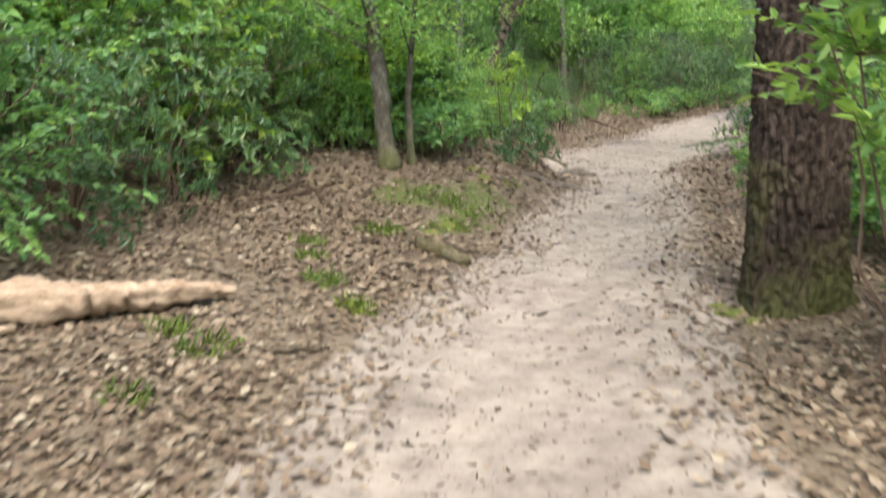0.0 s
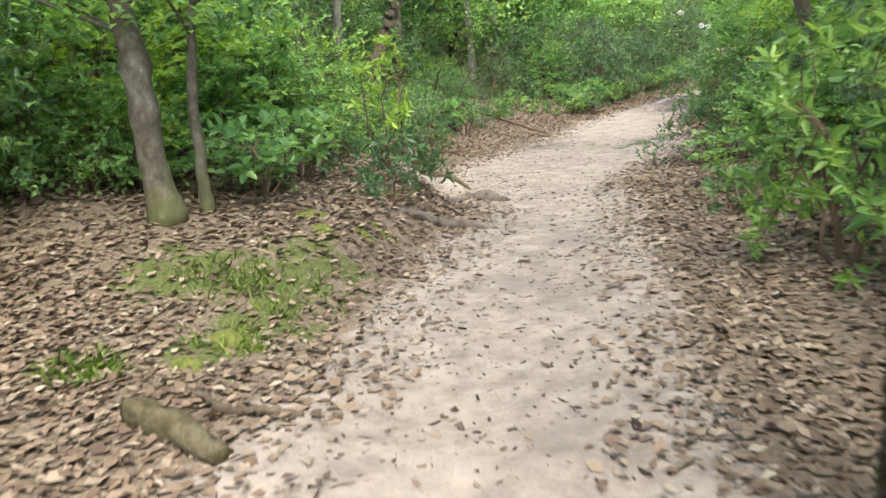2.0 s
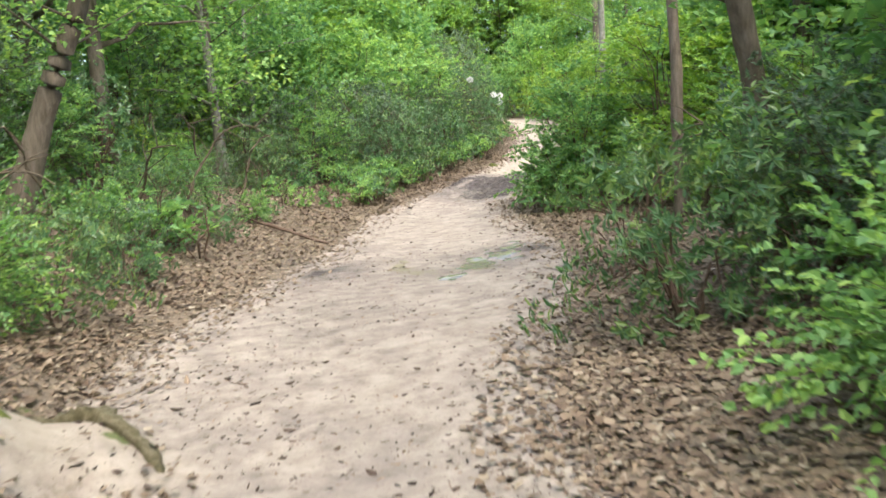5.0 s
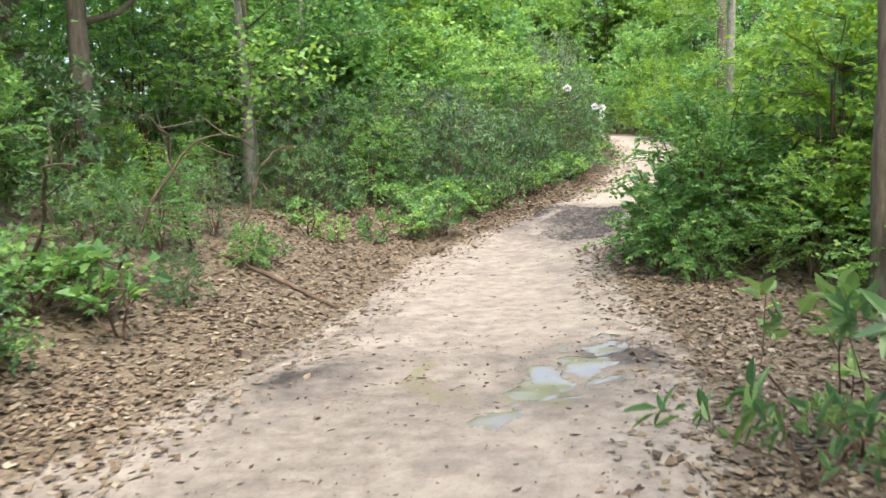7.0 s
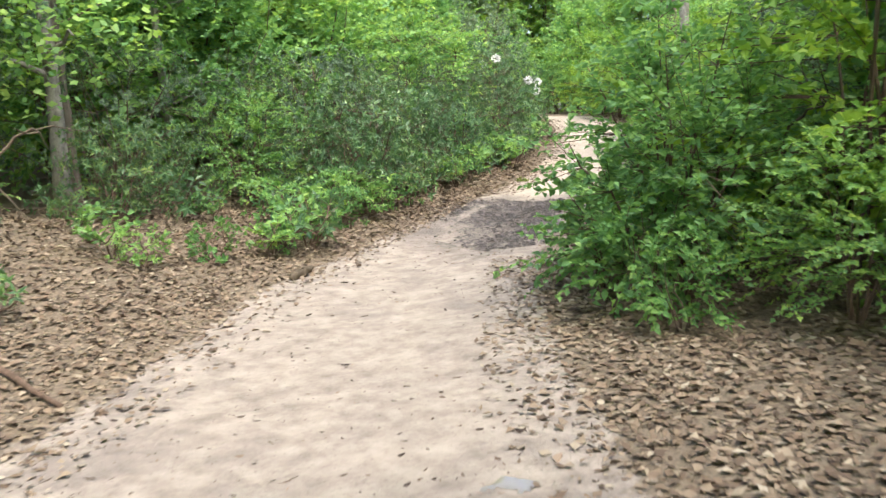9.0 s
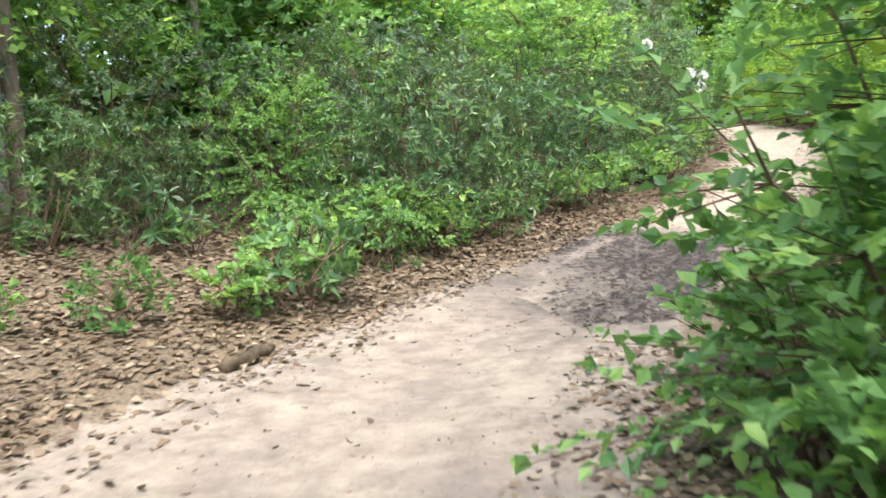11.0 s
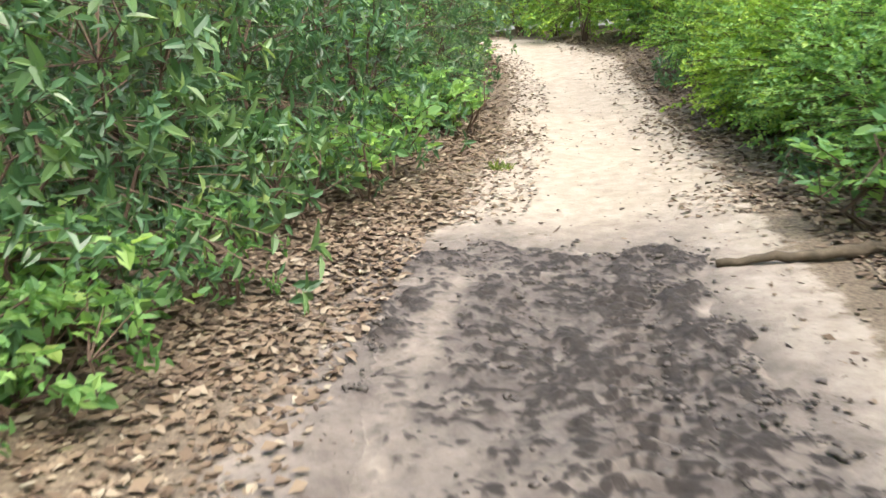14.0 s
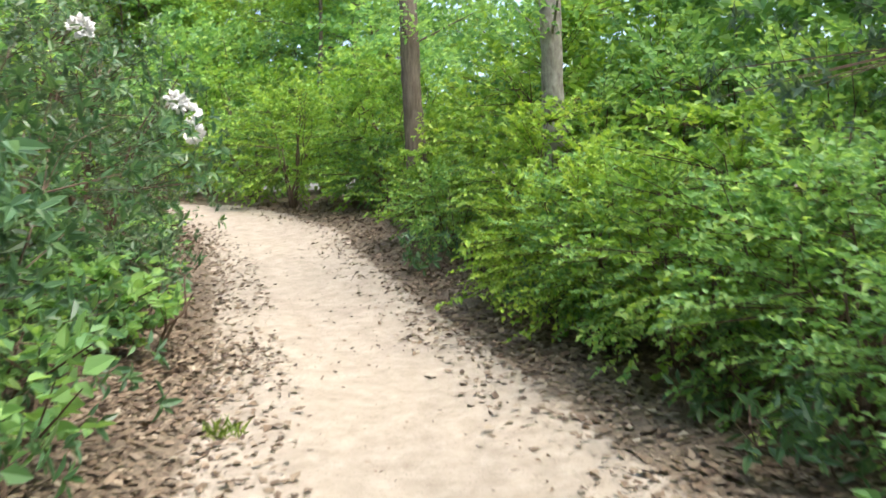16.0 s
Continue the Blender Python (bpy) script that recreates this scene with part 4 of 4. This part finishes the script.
rod("stick", "thin fallen branch lying on leaf litter", "stick", [(-1.75, 7.6, 0.05), (-1.35, 8.15, 0.05), (-1.1, 8.45, 0.04)], [0.01, 0.014, 0.008], M_TWIG, 16)
rod("stump", "dark broken stub of wood at the path's edge", "stump", [(5.98, 23.52, 0.03), (6.1, 23.68, 0.05), (6.24, 23.86, 0.06)], [0.035, 0.04, 0.025], M_DARKWOOD, 17, 10, 0, 0.12)
rod("fallen_pole", "long thin fallen branch on leaf litter", "branch", [(3.1, 21.6, 0.08), (3.7, 20.9, 0.05), (4.3, 20.2, 0.03)], [0.018, 0.024, 0.016], M_TWIG, 18)
rod("fallen_branch", "crooked dark branch lying beside the mud", "branch", [(10.72, 26.98, 0.02), (11.1, 26.7, 0.04), (11.45, 26.5, 0.05), (11.9, 26.3, 0.06), (12.4, 26.2, 0.05)], [0.02, 0.032, 0.034, 0.035, 0.02], M_DARKWOOD, 19, 10, 0, 0.08)
rod("fallen_twig", "thin forked twig lying beside the path", "twig", [(11.35, 26.55, 0.05), (11.5, 26.35, 0.05), (11.62, 26.05, 0.03)], [0.012, 0.01, 0.006], M_DARKWOOD, 20)
rod("stick", "short dark stick on the sandy path", "stick", [(3.0, 10.0, 0.01), (3.25, 9.93, 0.015)], [0.014, 0.01], M_DARKWOOD, 21)


def grass_tuft(x, y, r, n, seed):
    rng = np.random.default_rng(seed)
    geo = Geo()
    a, d = rng.uniform(0, 6.28, n), r * np.sqrt(rng.random(n))
    px, py = x + np.cos(a) * d, y + np.sin(a) * d
    pos = np.stack([px - x, py - y, land(px, py) - ground_z(x, y) - 0.005], 1)
    way = np.stack([rng.normal(0, 0.6, n), rng.normal(0, 0.6, n), np.full(n, 0.8)], 1)
    add_leaves(geo, pos, way, rng.normal(0, 1, (n, 3)), rng.uniform(0.04, 0.11, n), 0.004, 0.1, 0.35)
    ob = part("grass_tuft", geo, M_GRASS)
    ob.location = (x, y, ground_z(x, y))
    return tagged(ob, "small tuft of fresh green grass in leaf litter", "grass", "grass tufts", "stuff")


for _i, (_x, _y, _r, _n) in enumerate([(-0.75, 5.4, 0.13, 130), (-0.5, 5.0, 0.13, 130), (-1.15, 4.05, 0.15, 120), (-1.4, 4.25, 0.12, 90), (-0.5, 7.1, 0.17, 170), (-1.05, 6.5, 0.13, 110),
                                       (-1.3, 3.4, 0.12, 70), (-0.95, 6.0, 0.12, 100), (0.05, 7.5, 0.2, 90), (0.3, 8.1, 0.3, 140), (-0.1, 8.25, 0.3, 140), (11.3, 30.25, 0.11, 80)]):
    grass_tuft(_x, _y, _r, _n, 200 + _i)


def moss_cushion(x, y, r, seed):
    rng = np.random.default_rng(seed)
    n, m = 28, 12
    a, b = np.meshgrid(np.arange(n) * 2 * math.pi / n, np.linspace(0.03, 1, m), indexing="ij")
    rr = r * b * (1 + 0.25 * (fbm(np.cos(a) * 2 + seed, np.sin(a) * 2 + 5, 2) - 0.5) * 2)
    px, py = np.cos(a) * rr, np.sin(a) * rr
    pz = land((x + px).ravel(), (y + py).ravel()).reshape(a.shape) - ground_z(x, y)
    pz = pz + r * 0.42 * np.sqrt(np.maximum(0, 1 - b**2)) * (0.75 + 0.5 * fbm((x + px) * 25, (y + py) * 25, 3)) - 0.015
    i, j = np.meshgrid(np.arange(n), np.arange(m - 1), indexing="ij")
    geo = Geo()
    geo.add(np.stack([px, py, pz], -1).reshape(-1, 3), np.stack([i * m + j, i * m + j + 1, ((i + 1) % n) * m + j + 1, ((i + 1) % n) * m + j], -1).reshape(-1, 4))
    ob = part("moss_cushion", geo, M_MOSS, smooth=True)
    ob.location = (x, y, ground_z(x, y))
    return tagged(ob, "rounded cushion of yellow-green moss on the ground", "moss", "moss cushions")


for _i, (_x, _y, _r) in enumerate([(0.05, 7.55, 0.12), (-0.1, 7.2, 0.09), (1.74, 4.86, 0.10), (1.80, 4.70, 0.08), (1.70, 5.02, 0.07), (0.45, 9.0, 0.1), (0.85, 9.55, 0.09), (0.35, 9.35, 0.12), (0.9, 10.55, 0.1), (0.72, 9.25, 0.08), (1.1, 13.2, 0.14)]):
    moss_cushion(_x, _y, _r, 300 + _i)


def puddle():
    """A thin film of water in the dip, broken up by sand."""
    u, w = np.meshgrid(np.arange(-1.25, 1.25, 0.025), np.arange(-0.6, 0.6, 0.025), indexing="ij")
    x, y = 5.45 + 0.72 * u - 0.69 * w, 17.4 + 0.69 * u + 0.72 * w
    full = 1.05 - (u / 1.15) ** 2 - (w / (0.24 + 0.13 * u)) ** 2 + (fbm(x * 6.5, y * 6.5, 4) - 0.55) * 5.5
    wetin = (full > 0).ravel()
    ny = u.shape[1]
    i, j = np.meshgrid(np.arange(u.shape[0] - 1), np.arange(ny - 1), indexing="ij")
    f = np.stack([i * ny + j, (i + 1) * ny + j, (i + 1) * ny + j + 1, i * ny + j + 1], -1).reshape(-1, 4)
    f = f[wetin[f].sum(1) >= 2]
    used, back = np.unique(f.ravel(), return_inverse=True)
    z0 = ground_z(5.45, 17.4)
    z = np.where(full > 0, 0.006, 0.001) + land(x.ravel(), y.ravel()).reshape(x.shape) - z0
    geo = Geo()
    geo.add(np.stack([x - 5.45, y - 17.4, z], -1).reshape(-1, 3)[used], back.reshape(-1, 4))
    ob = part("puddle", geo, M_WATER, smooth=True)
    ob.location = (5.45, 17.4, z0)
    tagged(ob, "shallow muddy rain puddle mirroring the sky", "puddle", kind="structure")


puddle()


PALETTE["bright_seedling"] = [shrub("bright_seedling", "knee-high seedling with fresh light green leaves", 0.42, 0.28, 4, 42, "whorl", 0.050, 0.029, M_HAZEL, 98 + v, 0.1, 10, "seedling") for v in (0, 1)]


# single plants with a shape of their own
def lone(name, label, x, y, turn, *args, **kw):
    ob = shrub(name, label, *args, **kw)
    return place(ob, x, y, turn)


lone("laurel_sapling", "young laurel with large fresh leaves leaning over the path", 1.98, 3.4, 0.0, 2.1, 0.62, 3, 85, "spray", 0.105, 0.05, M_YOUNG_LAUREL, 501, low=0.55, per=10, stem=0.010, lumps=0.1)
lone("oak_seedling", "slender sapling with bright young leaves beside the roots", 0.93, 12.05, 0.4, 1.35, 0.34, 4, 24, "whorl", 0.105, 0.048, M_BRIGHT, 502, low=0.4, per=9)
lone("laurel_clump", "low clump of dark green leaves beside the roots", 1.0, 11.1, 0.0, 0.42, 0.38, 4, 38, "whorl", 0.10, 0.036, M_LAUREL, 503, low=0.05, per=9)
lone("laurel_clump", "small dark plant with mossy foot beside the roots", 0.9, 10.35, 0.8, 0.30, 0.25, 4, 22, "whorl", 0.08, 0.03, M_LAUREL, 504, low=0.05, per=8)
lone("pale_sapling", "small sapling with big pale green leaves by the path", 5.86, 15.36, 0.3, 0.88, 0.24, 3, 10, "whorl", 0.12, 0.062, M_PALE, 505, low=0.82, per=6)
lone("pale_sapling", "low seedling with broad pale green leaves by the path", 6.2, 15.5, 1.3, 0.40, 0.25, 3, 8, "whorl", 0.11, 0.05, M_PALE, 506, low=0.3, per=6)
lone("holly_seedling", "spiky dark seedling with glossy leaves in litter", 3.7, 10.0, 0.3, 0.40, 0.30, 3, 20, "whorl", 0.09, 0.035, M_LAUREL, 507, low=0.1, per=8)
lone("laurel_bush", "bushy laurel with glossy light-edged leaves by the path", 3.55, 8.1, 0.3, 1.5, 0.62, 6, 95, "whorl", 0.11, 0.04, M_YOUNG_LAUREL, 508, low=0.02, per=10)
lone("overhanging_hazel", "hazel with long boughs of broad leaves over the path", 8.86, 21.15, 0.0, 2.3, 1.0, 7, 160, "spray", 0.08, 0.052, M_HAZEL, 509, low=0.1, per=13, lumps=0.35)


def rhododendron(x, y):
    ob = shrub("rhododendron", "tall dark rhododendron with white flower heads", 2.6, 1.15, 8, 240, "whorl", 0.10, 0.036, M_LAUREL, 510, 0.02, 11)
    rng = np.random.default_rng(9)
    for k in range(5):
        a, z = rng.uniform(0, 6.28), rng.uniform(1.3, 2.4)
        c = np.array([math.cos(a) * 0.95, math.sin(a) * 0.95, z])
        geo = Geo()
        n = 60
        w = unit(rng.normal(0, 1, (n, 3)) + unit(c * [1, 1, 0]) * 0.5)
        add_leaves(geo, c + w * 0.05, w, rng.normal(0, 1, (n, 3)), 0.06, 0.045, 0.2, 0.2)
        part("blossom", geo, M_PETAL, ob, "white flower head")
    return place(ob, x, y, 0.5)


rhododendron(12.1, 33.5)
for _x, _y, _s in ((7.7, 28.1, 1.0), (8.7, 29.5, 0.95), (7.2, 27.2, 0.75)):
    plant("laurel_bush", _x, _y, _s, _x * 3)
for _x, _y, _s in ((6.5, 25.5, 1.0), (6.95, 26.1, 1.3), (7.45, 26.75, 1.3), (6.0, 24.7, 0.9), (5.3, 24.1, 1.1), (8.2, 27.65, 1.2), (6.2, 26.0, 1.4), (7.0, 26.8, 1.6), (4.6, 23.6, 1.0)):
    plant("bright_seedling", _x, _y, _s, _x * 5)
for _x, _y, _s in ((8.12, 20.5, 0.5), (8.3, 21.35, 0.55), (8.75, 22.2, 0.5), (8.05, 19.9, 0.36), (-0.95, 10.1, 0.42), (-0.55, 10.8, 0.5), (-0.15, 12.3, 0.55)):
    tagged(place(shrub("hazel_clump", "low clump of broad light green hazel leaves on the ground", 2.0, 1.1, 6, 75, "spray", 0.15, 0.10, M_HAZEL, int(300 + _x * 100), 0.0, 11), _x, _y, _x, _s), group="hazel clumps")
plant("hazel_bush", -0.35, 11.8, 0.75, 0.6)
for _kind, _x, _y, _s in (("laurel_bush", 1.2, 16.1, 0.55), ("hazel_bush", 0.75, 15.3, 0.5), ("beech_bush", 0.5, 16.9, 0.6), ("laurel_bush", 1.75, 17.4, 0.45), ("hazel_bush", 1.5, 18.4, 0.42),
                         ("beech_bush", -1.3, 9.9, 0.4), ("hazel_bush", -0.15, 10.3, 0.3), ("beech_bush", -1.9, 9.5, 0.4), ("laurel_bush", 2.1, 20.0, 0.5), ("beech_bush", 2.6, 21.4, 0.42), ("holly_bush", 3.1, 22.6, 0.36), ("hazel_bush", 3.5, 21.3, 0.26), ("laurel_bush", 2.9, 19.6, 0.25)):
    plant(_kind, _x, _y, _s, _x * 3 + _y)
plant("beech_bush", 0.05, 13.3, 0.7, 2.2)
plant("hazel_bush", 4.7, 11.2, 0.6, 1.0)
plant("laurel_bush", 5.1, 13.4, 0.7, 4.0)
for _x, _y, _s in ((12.4, 26.9, 0.55), (13.1, 27.9, 0.6), (13.7, 28.9, 0.6), (14.2, 29.8, 0.6)):
    plant("beech_bush", _x, _y, _s, _x * 7)
plant("young_bush", 14.9, 30.6, 0.8, 4.0)
plant("young_bush", 17.9, 38.2, 1.0, 1.0)
plant("young_bush", 18.5, 36.3, 1.1, 2.0)


def scatter_seedlings():
    rng = np.random.default_rng(21)
    for k in range(900):
        i = rng.integers(60, 780)
        y = LINE[i, 1]
        side = 1 if rng.random() < 0.68 else -1
        lim = np.interp(y, LEFT_Y, LEFT_OFF) if side > 0 else np.interp(y, RIGHT_Y, RIGHT_OFF)
        dense = 0.30 if side > 0 and y > 22 else 0.42 if side > 0 and y > 14 else 0.08
        if y < (9 if side > 0 else 2) or y > 38 or rng.random() > dense:
            continue
        e = rng.uniform(0.45 if y > 22 else 1.0, max(0.8, lim))
        px, py = beside(i, side * e)
        plant("seedling" if rng.random() < 0.7 else "laurel_seedling", px, py, rng.uniform(0.7, 1.6), rng.uniform(0, 6.28))


scatter_seedlings()


def dead_branches():
    """Bare dead boughs tangled under the bushes."""
    rng = np.random.default_rng(55)
    for k, (x, y) in enumerate([(1.7, 19.4), (2.3, 20.2), (1.2, 18.6), (2.9, 21.6), (0.2, 16.6), (3.4, 22.3), (5.6, 14.6), (9.6, 21.4)]):
        root = new("dead_bough")
        root.location = (x, y, ground_z(x, y))
        a = rng.uniform(0, 6.28)
        t = np.linspace(0, 1, 12)
        reach, top = rng.uniform(0.7, 1.3), rng.uniform(0.7, 1.5)
        p = np.stack([np.cos(a) * reach * t, np.sin(a) * reach * t, top * np.sin(t * 2.0) - 0.03], 1)
        p[1:] += np.cumsum(rng.normal(0, 0.025, (11, 3)), 0)
        geo = Geo()
        tube(geo, p, np.linspace(0.022, 0.006, 12), 6)
        part("bough", geo, M_DARKWOOD, root, smooth=True)
        for q in range(5):
            i = rng.integers(3, 11)
            way = unit(rng.normal(0, 1, 3) + [0, 0, 0.3]) * rng.uniform(0.3, 0.6)
            geo = Geo()
            tube(geo, np.stack([p[i], p[i] + way * 0.5 + rng.normal(0, 0.03, 3), p[i] + way]), [0.008, 0.006, 0.002], 4)
            part("twig", geo, M_DARKWOOD, root)
        tagged(root, "bare dead bough arching under green bushes", "branch", "dead boughs")


dead_branches()


# ---- fallen leaves, bark chips ----
def litter():
    rng = np.random.default_rng(31)
    n = 560000
    i = rng.integers(70, 800, n)
    side = np.where(rng.random(n) < 0.6, 1, -1)
    e = np.where(side > 0, rng.uniform(-0.5, 3.4, n) * np.interp(LINE[i, 1], [14, 17, 22, 26], [1, 1.5, 1.5, 1]), rng.uniform(-0.5, 2.6, n))
    nx = np.stack([-TAN[i, 1], TAN[i, 0]], 1)
    p = LINE[i, :2] + nx * (side * (LINE[i, 2] + e))[:, None] + rng.normal(0, 0.05, (n, 2))
    keep = rng.random(n) < np.interp(e, [-0.75, -0.2, 0.05, 0.35, 2.0, 5.1], [0.06, 0.2, 0.6, 1, 0.9, 0.6]) * (0.35 + 0.9 * vnoise(p[:, 0] * 1.4, p[:, 1] * 1.4))
    keep &= (p[:, 1] > 1.6) & (p[:, 1] < 39)
    for mx, my, mr in MOSS[:6]:
        keep &= (np.hypot(p[:, 0] - mx, p[:, 1] - my) > mr * 0.8) | (rng.random(n) < 0.5)
    keep &= (np.hypot((p[:, 0] - 1.38) / 0.45, (p[:, 1] - 13.1) / 0.58) > 1) | (rng.random(n) < 0.06)
    mu, mw, me_, mc = mud_shape(p[:, 0], p[:, 1])
    keep &= ~((mu > -0.3) & (mu < 5) & (mw > -1.5) & (mw < 0.85)) | (rng.random(n) < 0.04)
    p = p[keep][:260000]
    d, h, m = trail(p[:, 0], p[:, 1])
    p = p[np.abs(d) > h - 0.5]
    n = len(p)
    z = land(p[:, 0], p[:, 1]) + 0.004 + 0.022 * rng.random(n) ** 2
    a = rng.uniform(0, 6.28, n)
    way = np.stack([np.cos(a), np.sin(a), rng.normal(0, 0.14, n)], 1)
    up = unit(np.stack([rng.normal(0, 0.22, n), rng.normal(0, 0.22, n), np.ones(n)], 1))
    geo = Geo()
    size = rng.uniform(0.026, 0.078, n)
    add_leaves(geo, np.stack([p[:, 0], p[:, 1], z], 1), way, up, size, size * rng.uniform(0.42, 0.8, n), 0.12, rng.uniform(-0.3, 0.3, n)[:, None], True)
    ob = part("fallen_leaves", geo, M_LITTER)
    tagged(ob, "dry brown and tan fallen leaves covering the ground", "leaf litter", kind="stuff")


def chips():
    rng = np.random.default_rng(32)
    n = 22000
    i = rng.integers(70, 760, n)
    off = rng.uniform(-1.05, 1.05, n)
    nx = np.stack([-TAN[i, 1], TAN[i, 0]], 1)
    p = LINE[i, :2] + nx * (off * LINE[i, 2])[:, None]
    keep = rng.random(n) < 0.25 + 0.75 * vnoise(p[:, 0] * 0.9 + 3, p[:, 1] * 0.9) ** 2 + 0.4 * np.abs(off) ** 3
    keep &= np.where(p[:, 1] > 20, rng.random(n) < 0.28, True) & (p[:, 1] > 1.5)
    p = p[keep]
    n = len(p)
    a = rng.uniform(0, 6.28, n)
    geo = Geo()
    size = np.minimum(rng.lognormal(-3.55, 0.5, n), 0.10)
    add_leaves(geo, np.stack([p[:, 0], p[:, 1], land(p[:, 0], p[:, 1]) + 0.006], 1), np.stack([np.cos(a), np.sin(a), rng.normal(0, 0.15, n)], 1),
               unit(np.stack([rng.normal(0, 0.4, n), rng.normal(0, 0.4, n), np.ones(n)], 1)), size, size * rng.uniform(0.2, 0.6, n), -0.25, 0.0)
    ob = part("bark_chips", geo, M_CHIP)
    tagged(ob, "small dark bark chips and leaf bits on the sand", "debris", kind="stuff")


litter()
chips()


def mud_clods():
    """Lumps of wet mud thrown up in rows along the ruts."""
    rng = np.random.default_rng(33)
    n = 16000
    x, y = rng.uniform(7.5, 11.2, n), rng.uniform(23.6, 28.5, n)
    u, w, e, churn = mud_shape(x, y)
    chance = 0.8 * churn**1.5 * smooth01(e / 0.2) * (fbm(x * 9, y * 9, 4) > 0.5)
    keep = rng.random(n) < chance
    x, y = x[keep], y[keep]
    n = len(x)
    size = np.minimum(rng.lognormal(-5.0, 0.4, n), 0.017)
    cube = np.array([(-1, -1, -1), (1, -1, -1), (1, 1, -1), (-1, 1, -1), (-0.6, -0.6, 1), (0.6, -0.6, 1), (0.6, 0.6, 1), (-0.6, 0.6, 1)], float)
    v = cube[None] * size[:, None, None] * rng.uniform(0.5, 1.4, (n, 8, 3)) * [1.4, 1.4, 0.5]
    a = rng.uniform(0, 6.28, n)[:, None]
    vx, vy = v[..., 0] * np.cos(a) - v[..., 1] * np.sin(a), v[..., 0] * np.sin(a) + v[..., 1] * np.cos(a)
    z = land(x, y) + 0.045 * smooth01(inside(MUD, x, y) / 0.3) + 0.006
    v = np.stack([vx + x[:, None], vy + y[:, None], v[..., 2] + z[:, None]], -1).reshape(-1, 3)
    f = np.array([(0, 3, 2, 1), (4, 5, 6, 7), (0, 1, 5, 4), (1, 2, 6, 5), (2, 3, 7, 6), (3, 0, 4, 7)])
    geo = Geo()
    geo.add(v, (np.arange(n)[:, None, None] * 8 + f).reshape(-1, 4))
    ob = part("mud_clods", geo, M_CLOD, smooth=True)
    tagged(ob, "small dark lumps of wet churned mud", "mud", kind="stuff")


M_CLOD = plain_material("wet_mud", (0.05, 0.043, 0.038), (0.13, 0.112, 0.098), 0.7, 30)
mud_clods()
